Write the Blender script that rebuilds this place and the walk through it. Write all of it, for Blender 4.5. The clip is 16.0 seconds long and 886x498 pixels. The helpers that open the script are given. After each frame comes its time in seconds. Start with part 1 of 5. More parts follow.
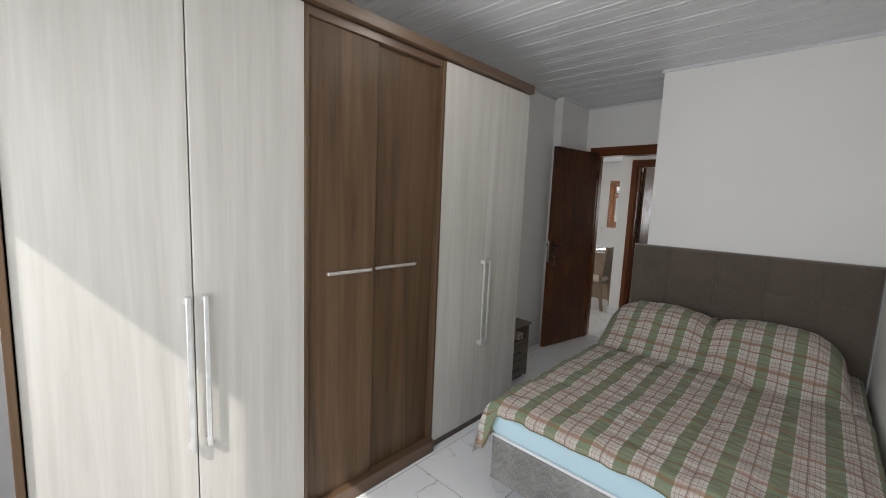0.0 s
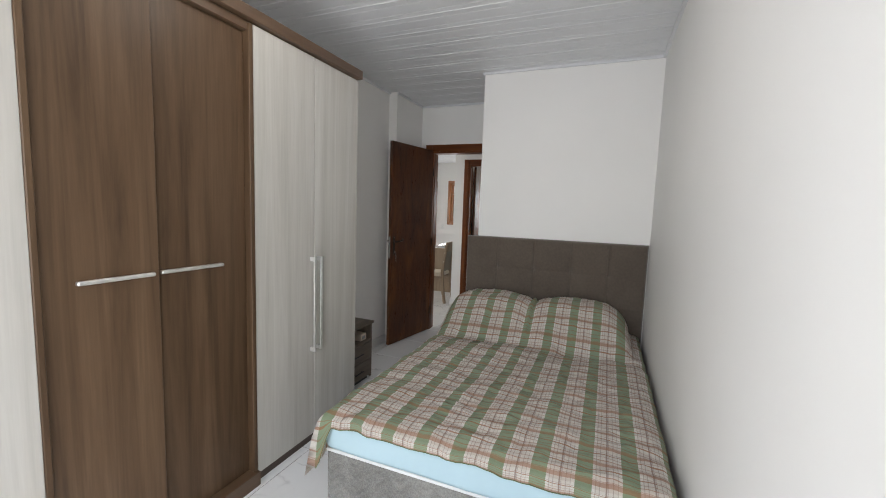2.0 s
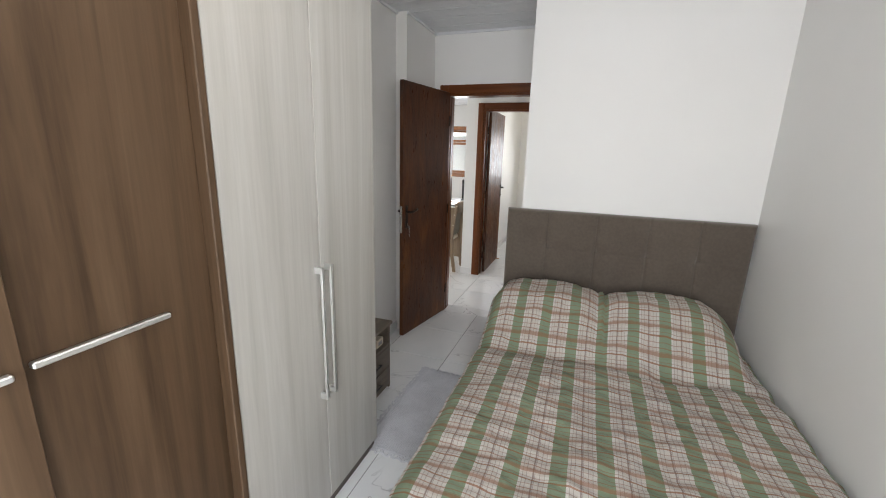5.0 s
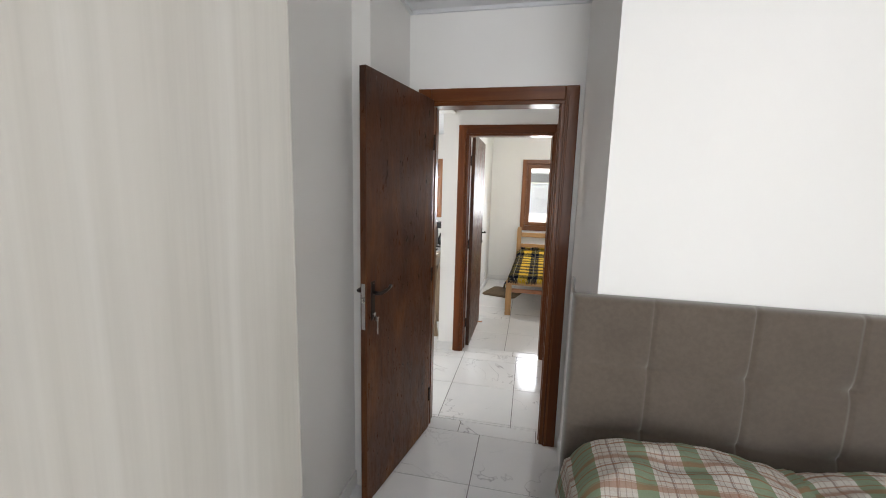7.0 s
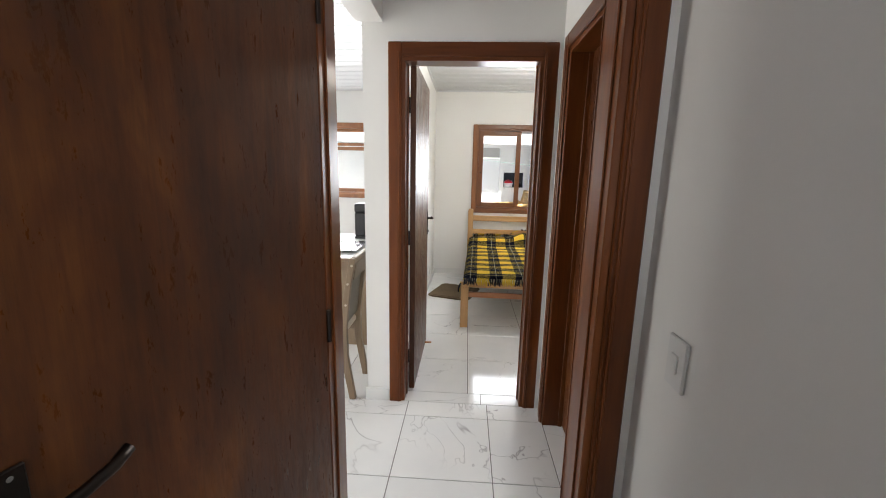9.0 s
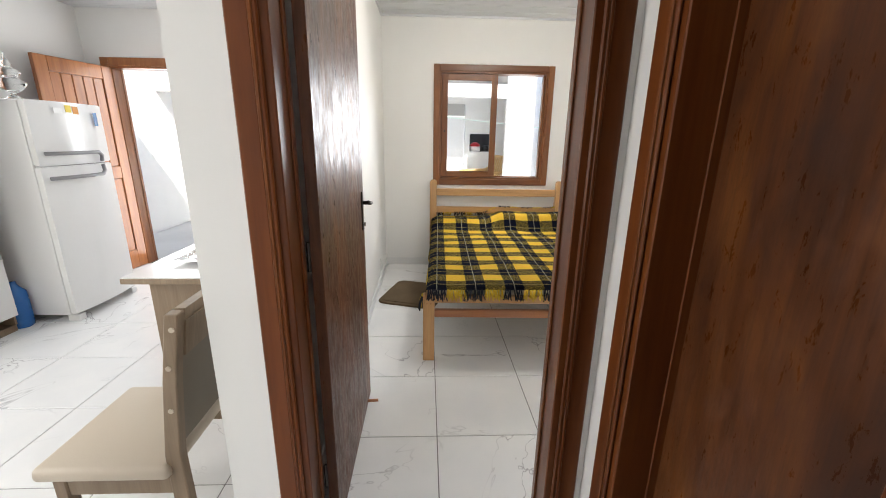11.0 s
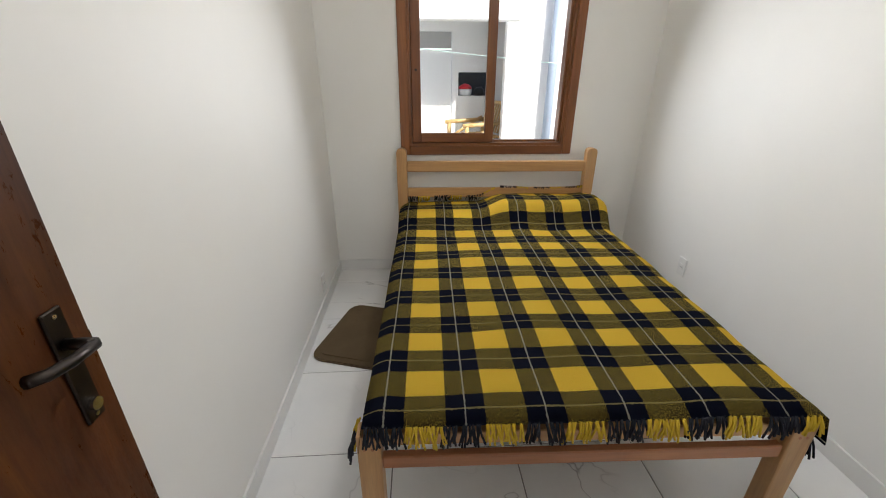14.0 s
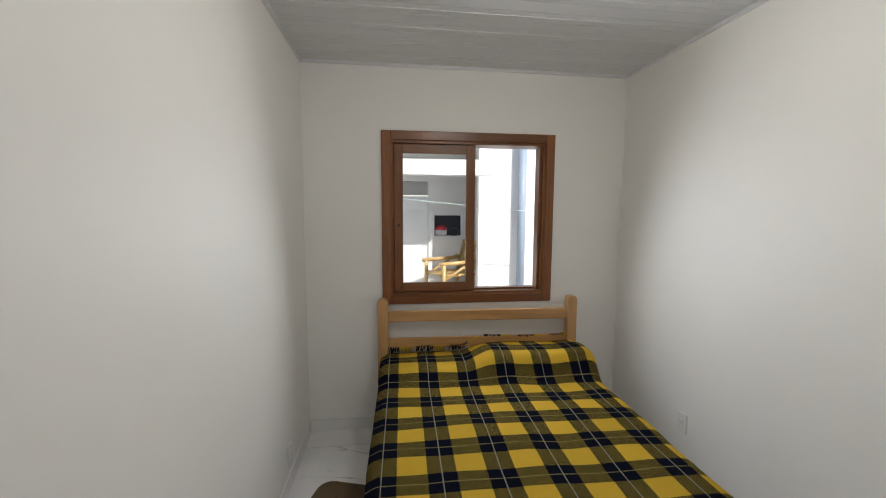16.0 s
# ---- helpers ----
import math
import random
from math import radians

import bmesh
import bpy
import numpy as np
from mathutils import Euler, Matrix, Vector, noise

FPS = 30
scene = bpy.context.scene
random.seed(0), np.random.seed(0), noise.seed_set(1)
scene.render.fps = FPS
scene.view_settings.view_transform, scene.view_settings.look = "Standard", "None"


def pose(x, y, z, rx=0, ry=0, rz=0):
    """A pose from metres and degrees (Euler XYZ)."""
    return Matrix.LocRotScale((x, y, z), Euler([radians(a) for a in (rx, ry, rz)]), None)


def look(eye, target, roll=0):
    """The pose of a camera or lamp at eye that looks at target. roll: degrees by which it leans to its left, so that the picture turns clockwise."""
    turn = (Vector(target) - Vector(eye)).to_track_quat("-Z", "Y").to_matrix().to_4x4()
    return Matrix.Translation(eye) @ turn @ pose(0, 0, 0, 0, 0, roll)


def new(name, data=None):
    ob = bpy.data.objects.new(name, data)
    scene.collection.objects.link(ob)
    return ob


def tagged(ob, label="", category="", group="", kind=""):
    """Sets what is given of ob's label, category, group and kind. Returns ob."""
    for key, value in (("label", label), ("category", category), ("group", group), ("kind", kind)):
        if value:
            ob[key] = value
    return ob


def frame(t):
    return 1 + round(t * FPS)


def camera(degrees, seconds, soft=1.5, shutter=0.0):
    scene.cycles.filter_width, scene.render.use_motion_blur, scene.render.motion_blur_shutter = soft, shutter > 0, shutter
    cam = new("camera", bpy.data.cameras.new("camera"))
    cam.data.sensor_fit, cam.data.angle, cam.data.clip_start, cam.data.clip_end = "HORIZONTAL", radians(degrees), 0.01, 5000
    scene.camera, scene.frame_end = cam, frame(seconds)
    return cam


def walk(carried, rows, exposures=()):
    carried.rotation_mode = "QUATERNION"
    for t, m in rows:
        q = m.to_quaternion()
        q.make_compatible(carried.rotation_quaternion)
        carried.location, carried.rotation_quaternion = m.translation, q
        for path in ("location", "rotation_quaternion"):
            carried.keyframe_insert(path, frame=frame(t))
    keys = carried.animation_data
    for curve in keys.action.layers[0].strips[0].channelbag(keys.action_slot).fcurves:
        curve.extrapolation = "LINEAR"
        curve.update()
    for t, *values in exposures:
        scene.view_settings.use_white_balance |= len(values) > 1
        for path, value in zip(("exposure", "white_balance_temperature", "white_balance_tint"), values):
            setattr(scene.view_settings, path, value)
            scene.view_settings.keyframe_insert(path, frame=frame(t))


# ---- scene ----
cam = camera(96.0, 16.0, soft=1.0)
PATH = [
    (0, (1.971, -4.435, 1.5), (0.607, -2.991, 1.262), 2.4),
    (0.5, (1.994, -4.378, 1.49), (0.827, -2.755, 1.416), 2.2),
    (1, (1.981, -4.324, 1.478), (1.0, -2.582, 1.456), 2.1),
    (1.5, (1.976, -4.271, 1.459), (1.138, -2.457, 1.384), 2.0),
    (2, (1.971, -4.247, 1.438), (1.223, -2.403, 1.238), 2.0),
    (2.5, (1.957, -4.233, 1.409), (1.261, -2.392, 1.057), 1.9),
    (3, (1.931, -4.221, 1.375), (1.266, -2.401, 0.879), 1.9),
    (3.5, (1.847, -4.21, 1.398), (1.198, -2.412, 0.809), 1.9),
    (4, (1.707, -4.115, 1.497), (1.057, -2.326, 0.882), 1.7),
    (4.5, (1.546, -3.906, 1.544), (0.893, -2.104, 0.972), 1.6),
    (5, (1.342, -3.621, 1.572), (0.696, -1.788, 1.1), 1.6),
    (5.2, (1.248, -3.515, 1.591), (0.608, -1.669, 1.162), 1.5),
    (7.3, (0.619, -2.185, 1.576), (0.276, -0.236, 1.292), 1.3),
    (7.5, (0.580, -2.044, 1.553), (0.286, -0.085, 1.278), 1.1),
    (8, (0.503, -1.683, 1.534), (0.281, 0.281, 1.231), 1.0),
    (8.2, (0.489, -1.548, 1.510), (0.283, 0.415, 1.189), 1.0),
    (10.3, (0.461, -0.174, 1.428), (0.502, 1.77, 0.958), 1.2),
    (10.5, (0.479, -0.039, 1.401), (0.53, 1.901, 0.915), 1.0),
    (11, (0.46, 0.302, 1.398), (0.543, 2.226, 0.858), 0.9),
    (11.5, (0.491, 0.616, 1.382), (0.585, 2.526, 0.794), 0.8),
    (12, (0.527, 0.879, 1.392), (0.631, 2.772, 0.755), 0.8),
    (12.5, (0.519, 1.116, 1.391), (0.62, 2.987, 0.693), 0.7),
    (13, (0.541, 1.322, 1.367), (0.642, 3.171, 0.612), 0.6),
    (13.5, (0.578, 1.551, 1.372), (0.696, 3.384, 0.579), 0.6),
    (14, (0.641, 1.734, 1.429), (0.759, 3.563, 0.63), 0.2),
    (14.5, (0.599, 1.826, 1.483), (0.778, 3.679, 0.752), 0.5),
    (15, (0.604, 1.872, 1.539), (0.825, 3.77, 0.948), 0.5),
    (15.5, (0.591, 1.877, 1.546), (0.837, 3.822, 1.148), 0.5),
    (16, (0.591, 1.85, 1.574), (0.848, 3.823, 1.375), 0.3),
]
walk(cam, [(t, look(eye, target, roll)) for t, eye, target, roll in PATH],
     exposures=((0, 0.06), (1.5, 0.40), (3.5, 0.45), (5, 0.85), (7.5, 1.18), (8.2, 1.2), (10.3, 1.1), (12, 1.35), (13, 0.90), (14, 0.65), (16, 0.15)))


# ---- light ----
SUN_WAY = Vector((-1.0, 2.0, -2.4)).normalized()
world = bpy.data.worlds.new("world")
scene.world = world
world.use_nodes = True
sky = world.node_tree.nodes.new("ShaderNodeTexSky")
sky.sky_type = "NISHITA"
sky.sun_disc = False
sky.sun_elevation = math.asin(-SUN_WAY.z)
sky.sun_rotation = math.atan2(-SUN_WAY.x, -SUN_WAY.y)
world.node_tree.links.new(sky.outputs[0], world.node_tree.nodes["Background"].inputs[0])
world.node_tree.nodes["Background"].inputs[1].default_value = 0.15


def lamp(name, kind, m, energy, colour=(1, 1, 1), size=(1, 1), spread=180):
    data = bpy.data.lights.new(name, kind)
    data.energy, data.color = energy, colour
    if kind == "AREA":
        data.shape, data.size, data.size_y = "RECTANGLE", size[0], size[1]
        data.spread = radians(spread)
    ob = new(name, data)
    ob.matrix_world = m
    return ob


sun = lamp("sun", "SUN", look((0, 0, 10), Vector((0, 0, 10)) + SUN_WAY), 4.0, (1.0, 0.96, 0.90))
sun.data.angle = radians(0.5)
lamp("window_light_bedroom", "AREA", look((1.35, -4.80, 1.45), (1.35, 0, 0.9)), 21, (0.96, 0.98, 1.0), (1.60, 1.40), 165)
lamp("window_light_guest", "AREA", look((1.14, 4.53, 1.50), (1.75, 0, 0.03)), 10, (0.93, 0.96, 1.0), (1.0, 0.8), 150)
lamp("window_light_kitchen", "AREA", look((-1.18, 4.655, 1.55), (-1.18, 0, 1.55)), 6, (0.95, 0.98, 1.0), (0.55, 0.8))
lamp("door_light_kitchen", "AREA", look((-2.27, 4.70, 1.05), (-1.5, 0, 0.9)), 8, (0.97, 0.98, 1.0), (0.6, 1.9))
# added fill lamp at the west wall, out of view, to brighten the hall
lamp("hall_fill_light", "AREA", look((-2.83, 0.95, 1.45), (1.0, 0.75, 1.2)), 20, (1.0, 0.96, 0.88), (1.3, 1.2))
lamp("bulb_light_bedroom", "POINT", pose(1.06, -2.90, 2.42), 5, (1.0, 0.96, 0.90)).data.shadow_soft_size = 0.035
lamp("bulb_light_guest", "POINT", pose(1.17, 2.95, 2.44), 12, (1.0, 0.93, 0.82)).data.shadow_soft_size = 0.035


# ---- materials ----
def mat(name):
    m = bpy.data.materials.new(name)
    m.use_nodes = True
    n, l = m.node_tree.nodes, m.node_tree.links
    return m, n, l, n["Principled BSDF"]


def coords(n, l, scale=(1, 1, 1), kind="Object", shift=False):
    tc, mp = n.new("ShaderNodeTexCoord"), n.new("ShaderNodeMapping")
    mp.inputs["Scale"].default_value = scale
    l.new(tc.outputs[kind], mp.inputs["Vector"])
    if shift:
        oi, mul = n.new("ShaderNodeObjectInfo"), n.new("ShaderNodeMath")
        mul.operation = "MULTIPLY"
        mul.inputs[1].default_value = 40.0
        l.new(oi.outputs["Random"], mul.inputs[0])
        l.new(mul.outputs[0], mp.inputs["Location"])
    return mp.outputs["Vector"]


def noisy(n, l, vec, scale, detail=4.0, rough=0.55, warp=0.0):
    t = n.new("ShaderNodeTexNoise")
    t.inputs["Scale"].default_value, t.inputs["Detail"].default_value = scale, detail
    t.inputs["Roughness"].default_value, t.inputs["Distortion"].default_value = rough, warp
    l.new(vec, t.inputs["Vector"])
    return t.outputs["Fac"]


def ramp(n, l, fac, stops):
    r = n.new("ShaderNodeValToRGB")
    els = r.color_ramp.elements
    while len(els) < len(stops):
        els.new(0.5)
    for e, (p, c) in zip(els, stops):
        e.position, e.color = p, (*c, 1) if len(c) == 3 else c
    l.new(fac, r.inputs["Fac"])
    return r.outputs["Color"]


def blend(n, l, fac, a, b, kind="MIX"):
    m = n.new("ShaderNodeMix")
    m.data_type, m.blend_type = "RGBA", kind
    for sock, v in ((m.inputs[0], fac), (m.inputs[6], a), (m.inputs[7], b)):
        if isinstance(v, (int, float)):
            sock.default_value = v
        elif isinstance(v, tuple):
            sock.default_value = (*v, 1)
        else:
            l.new(v, sock)
    return m.outputs[2]


def arith(n, l, op, a, b=0.0, c=0.0):
    m = n.new("ShaderNodeMath")
    m.operation = op
    for sock, v in zip(m.inputs, (a, b, c)):
        if isinstance(v, (int, float)):
            sock.default_value = v
        else:
            l.new(v, sock)
    return m.outputs[0]


def bump(n, l, bsdf, height, strength=0.2, distance=0.002):
    b = n.new("ShaderNodeBump")
    b.inputs["Strength"].default_value, b.inputs["Distance"].default_value = strength, distance
    l.new(height, b.inputs["Height"])
    l.new(b.outputs[0], bsdf.inputs["Normal"])


def paint(name, colour, rough=0.6, var=0.05, bumpy=0.1, scale=60, coat=0.0):
    m, n, l, b = mat(name)
    v = coords(n, l)
    big = noisy(n, l, v, 1.3, 3)
    dark = tuple(c * (1 - var) for c in colour)
    l.new(ramp(n, l, big, [(0.3, dark), (0.7, colour)]), b.inputs["Base Color"])
    fine = noisy(n, l, v, scale, 3)
    b.inputs["Roughness"].default_value = rough
    b.inputs["Coat Weight"].default_value = coat
    bump(n, l, b, fine, bumpy, 0.002)
    return m


def wood(name, stops, axis=2, stretch=0.06, scale=22, rough=0.35, coat=0.0, blotch=0.25, shift=True, bumpy=0.12):
    """Grain along one axis: 0 x, 1 y, 2 z."""
    m, n, l, b = mat(name)
    sc = [1.0, 1.0, 1.0]
    sc[axis] = stretch
    v = coords(n, l, tuple(sc), shift=shift)
    g = noisy(n, l, v, scale, 6, 0.62, 0.6)
    col = ramp(n, l, g, stops)
    big = noisy(n, l, v, scale * 0.16, 3, 0.5)
    shade = ramp(n, l, big, [(0.3, (1 - blotch,) * 3), (0.72, (1, 1, 1))])
    fine = noisy(n, l, v, scale * 7, 3, 0.6)
    col = blend(n, l, 1.0, col, shade, "MULTIPLY")
    col = blend(n, l, 1.0, col, ramp(n, l, fine, [(0.32, (1 - blotch * 0.5,) * 3), (0.60, (1.02, 1.02, 1.02))]), "MULTIPLY")
    l.new(col, b.inputs["Base Color"])
    rr = n.new("ShaderNodeMapRange")
    rr.inputs["To Min"].default_value, rr.inputs["To Max"].default_value = rough - 0.08, rough + 0.1
    l.new(big, rr.inputs["Value"])
    l.new(rr.outputs[0], b.inputs["Roughness"])
    b.inputs["Coat Weight"].default_value = coat
    b.inputs["Coat Roughness"].default_value = 0.30
    bump(n, l, b, fine, bumpy, 0.001)
    return m


WALL = paint("wall_paint", (0.85, 0.84, 0.82), 0.55, 0.03, 0.10, 45)
WALL2 = paint("wall_paint_cool", (0.85, 0.845, 0.825), 0.55, 0.03, 0.10, 45)
OUTWALL = paint("outside_render", (0.84, 0.83, 0.81), 0.8, 0.08, 0.5, 90)
TRIMWHITE = paint("white_skirting", (0.78, 0.78, 0.77), 0.3, 0.03, 0.03)
PVC = paint("pvc_panel", (0.70, 0.71, 0.73), 0.28, 0.02, 0.02, 30)
GROUT = paint("grout", (0.22, 0.22, 0.22), 0.85, 0.2, 0.4, 200)
CONCRETE = paint("patio_concrete", (0.66, 0.65, 0.63), 0.8, 0.15, 0.4, 80)
WHITEGLOSS = paint("white_enamel", (0.80, 0.80, 0.80), 0.22, 0.02, 0.015, 40, 0.3)
PLASTIC = paint("white_plastic", (0.78, 0.78, 0.77), 0.35, 0.02, 0.02)
GREYPLASTIC = paint("grey_plastic", (0.25, 0.25, 0.26), 0.4, 0.05, 0.02)
BLACK = paint("black_plastic", (0.02, 0.02, 0.022), 0.35, 0.1, 0.03)
DARKGLASS = paint("oven_glass", (0.015, 0.015, 0.018), 0.08, 0.1, 0.0)
BLUE = paint("blue_plastic", (0.02, 0.12, 0.36), 0.25, 0.05, 0.02)
RED = paint("red_plastic", (0.55, 0.02, 0.03), 0.4, 0.1, 0.02)
ORANGE = paint("orange_sticker", (0.75, 0.30, 0.05), 0.5, 0.05, 0.02)
YELLOW = paint("yellow_sticker", (0.8, 0.6, 0.05), 0.5, 0.05, 0.02)
FANLIGHT = paint("grey_shutter", (0.42, 0.41, 0.39), 0.6, 0.08, 0.1)
BACKPANEL = paint("brown_grey_leatherette", (0.23, 0.195, 0.15), 0.5, 0.08, 0.25, 160)
PIPE = paint("blue_grey_pipe", (0.30, 0.36, 0.44), 0.5, 0.08, 0.05)
LEATHER = paint("beige_leatherette", (0.60, 0.52, 0.42), 0.45, 0.06, 0.25, 160)
MATTRESS = paint("pale_blue_sheet", (0.46, 0.62, 0.69), 0.85, 0.06, 0.5, 60)
CORD = paint("clothes_line", (0.45, 0.6, 0.55), 0.6, 0.1, 0.0)

LIGHTOAK = wood("pale_ash_laminate", [(0.25, (0.43, 0.41, 0.37)), (0.5, (0.51, 0.49, 0.45)), (0.75, (0.59, 0.575, 0.54))], 2, 0.045, 11, 0.33, 0.0, 0.10, True, 0.05)
BROWNOAK = wood("brown_oak_laminate", [(0.25, (0.050, 0.029, 0.015)), (0.5, (0.105, 0.063, 0.035)), (0.78, (0.165, 0.104, 0.060))], 2, 0.05, 13, 0.42, 0.0, 0.22, True, 0.06)
BROWNOAK.node_tree.nodes["Principled BSDF"].inputs["Specular IOR Level"].default_value = 0.25
BROWNEDGE = wood("brown_edge_laminate", [(0.25, (0.085, 0.050, 0.028)), (0.6, (0.125, 0.074, 0.043)), (0.8, (0.165, 0.098, 0.058))], 1, 0.05, 16, 0.3, 0.1, 0.15, True, 0.05)
PLINTH = paint("dark_plinth", (0.075, 0.048, 0.036), 0.4, 0.15, 0.05)
def door_wood():
    """Dark stained plywood under an uneven, streaky varnish."""
    m, n, l, b = mat("dark_varnished_door")
    v = coords(n, l, (1, 1, 0.30), shift=True)
    long = coords(n, l, (1, 1, 0.07), shift=True)
    stain = ramp(n, l, noisy(n, l, v, 4.2, 5, 0.6, 0.8), [(0.30, (0.040, 0.0115, 0.0036)), (0.52, (0.095, 0.029, 0.0075)), (0.72, (0.195, 0.070, 0.016))])
    grain = ramp(n, l, noisy(n, l, long, 60, 5, 0.7, 0.3), [(0.30, (0.62, 0.58, 0.55)), (0.62, (1.05, 1.05, 1.05))])
    runs = ramp(n, l, noisy(n, l, v, 26, 5, 0.75, 0.6), [(0.60, (1, 1, 1)), (0.74, (0.66, 0.62, 0.60))])
    col = blend(n, l, 1.0, blend(n, l, 1.0, stain, grain, "MULTIPLY"), runs, "MULTIPLY")
    l.new(col, b.inputs["Base Color"])
    patch = noisy(n, l, v, 42, 7, 0.78, 0.2)
    rr = n.new("ShaderNodeMapRange")
    rr.inputs["From Min"].default_value, rr.inputs["From Max"].default_value = 0.38, 0.66
    rr.inputs["To Min"].default_value, rr.inputs["To Max"].default_value = 0.26, 0.62
    l.new(patch, rr.inputs["Value"])
    l.new(rr.outputs[0], b.inputs["Roughness"])
    b.inputs["Specular IOR Level"].default_value = 0.36
    bump(n, l, b, arith(n, l, "ADD", noisy(n, l, long, 90, 4), arith(n, l, "MULTIPLY", patch, 0.8)), 0.16, 0.0008)
    return m


DOORWOOD = door_wood()
FRAMEWOOD = wood("red_varnished_frame", [(0.25, (0.095, 0.024, 0.006)), (0.5, (0.170, 0.047, 0.011)), (0.8, (0.265, 0.088, 0.022))], 2, 0.06, 9, 0.30, 0.2, 0.35, True, 0.08)
WINWOOD = wood("honey_varnished_window", [(0.25, (0.15, 0.045, 0.011)), (0.5, (0.24, 0.080, 0.019)), (0.8, (0.34, 0.130, 0.036))], 2, 0.06, 9, 0.34, 0.05, 0.35, True, 0.08)
WINWOODX = wood("honey_varnished_window_rail", [(0.25, (0.15, 0.045, 0.011)), (0.5, (0.24, 0.080, 0.019)), (0.8, (0.34, 0.130, 0.036))], 0, 0.06, 9, 0.34, 0.05, 0.35, True, 0.08)
FRAMEWOODX = wood("red_varnished_rail", [(0.25, (0.095, 0.024, 0.006)), (0.5, (0.170, 0.047, 0.011)), (0.8, (0.265, 0.088, 0.022))], 0, 0.06, 9, 0.30, 0.2, 0.35, True, 0.08)
for m_ in (FRAMEWOOD, FRAMEWOODX):
    m_.node_tree.nodes["Principled BSDF"].inputs["Specular IOR Level"].default_value = 0.26
    m_.node_tree.nodes["Principled BSDF"].inputs["Coat Weight"].default_value = 0.06
CEDAR = wood("honey_cedar_door", [(0.25, (0.24, 0.078, 0.018)), (0.5, (0.36, 0.125, 0.030)), (0.8, (0.47, 0.19, 0.055))], 2, 0.06, 20, 0.3, 0.3, 0.25, True, 0.08)
PINE = wood("varnished_pine", [(0.25, (0.48, 0.25, 0.095)), (0.5, (0.60, 0.34, 0.14)), (0.8, (0.68, 0.42, 0.19))], 2, 0.06, 20, 0.34, 0.2, 0.18, True, 0.06)
PINEX = wood("varnished_pine_rail", [(0.25, (0.48, 0.25, 0.095)), (0.5, (0.60, 0.34, 0.14)), (0.8, (0.68, 0.42, 0.19))], 0, 0.06, 20, 0.34, 0.2, 0.18, True, 0.06)
PINERED = wood("reddish_rail", [(0.25, (0.36, 0.13, 0.05)), (0.5, (0.47, 0.19, 0.08)), (0.8, (0.56, 0.26, 0.12))], 0, 0.06, 20, 0.34, 0.2, 0.18, True, 0.06)
TAUPE = wood("taupe_laminate", [(0.25, (0.21, 0.145, 0.090)), (0.5, (0.28, 0.200, 0.130)), (0.8, (0.35, 0.265, 0.180))], 2, 0.06, 22, 0.4, 0.0, 0.15, True, 0.06)
GREYWOOD = wood("grey_brown_laminate", [(0.25, (0.10, 0.078, 0.06)), (0.5, (0.16, 0.125, 0.095)), (0.8, (0.23, 0.185, 0.145))], 1, 0.06, 22, 0.45, 0.0, 0.2, True, 0.08)
BAMBOO = wood("bamboo_cane", [(0.25, (0.50, 0.30, 0.10)), (0.5, (0.65, 0.42, 0.17)), (0.8, (0.74, 0.52, 0.25))], 2, 0.2, 30, 0.4, 0.1, 0.2, True, 0.05)


def metal(name, colour, rough):
    m, n, l, b = mat(name)
    v = coords(n, l)
    l.new(ramp(n, l, noisy(n, l, v, 25, 3), [(0.3, tuple(c * 0.85 for c in colour)), (0.7, colour)]), b.inputs["Base Color"])
    b.inputs["Metallic"].default_value, b.inputs["Roughness"].default_value = 1.0, rough
    return m


ALU = metal("brushed_aluminium", (0.88, 0.88, 0.87), 0.45)
BRONZE = metal("dark_bronze", (0.06, 0.05, 0.045), 0.35)
STEEL = metal("steel", (0.55, 0.55, 0.54), 0.25)
FOIL = metal("foil_tray", (0.8, 0.8, 0.8), 0.2)


GLOW, gn_, gl_, gb_ = mat("lit_bulb")
gb_.inputs["Emission Color"].default_value = (1.0, 0.97, 0.92, 1)
gb_.inputs["Emission Strength"].default_value = 8.0


def glass_material(name, tint=(0.95, 0.97, 0.97)):
    m, n, l, b = mat(name)
    b.inputs["Base Color"].default_value = (*tint, 1)
    b.inputs["Transmission Weight"].default_value = 1.0
    b.inputs["Roughness"].default_value = 0.0
    b.inputs["IOR"].default_value = 1.05
    return m


GLASS = glass_material("window_glass")
CRYSTAL = glass_material("clear_crystal")
CRYSTAL.node_tree.nodes["Principled BSDF"].inputs["IOR"].default_value = 1.45


def tile_material():
    m, n, l, b = mat("polished_marble_tile")
    v = coords(n, l, shift=True)
    warp = noisy(n, l, v, 1.25, 4, 0.56, 1.6)
    dist = arith(n, l, "ABSOLUTE", arith(n, l, "SUBTRACT", warp, 0.5))
    where = noisy(n, l, v, 1.7, 2)
    keep = ramp(n, l, where, [(0.46, (0, 0, 0)), (0.64, (0.9, 0.9, 0.9))])
    vein = ramp(n, l, dist, [(0.0, (0.9, 0.9, 0.9)), (0.0025, (0.45, 0.45, 0.45)), (0.009, (0, 0, 0))])
    fac = blend(n, l, 1.0, vein, keep, "MULTIPLY")
    cloud = ramp(n, l, noisy(n, l, v, 3.5, 4), [(0.3, (0.79, 0.80, 0.81)), (0.7, (0.85, 0.85, 0.85))])
    col = blend(n, l, fac, cloud, (0.31, 0.30, 0.32))
    l.new(col, b.inputs["Base Color"])
    b.inputs["Roughness"].default_value = 0.12
    b.inputs["Specular IOR Level"].default_value = 0.5
    bump(n, l, b, noisy(n, l, v, 6, 2), 0.03, 0.002)
    return m


TILE = tile_material()


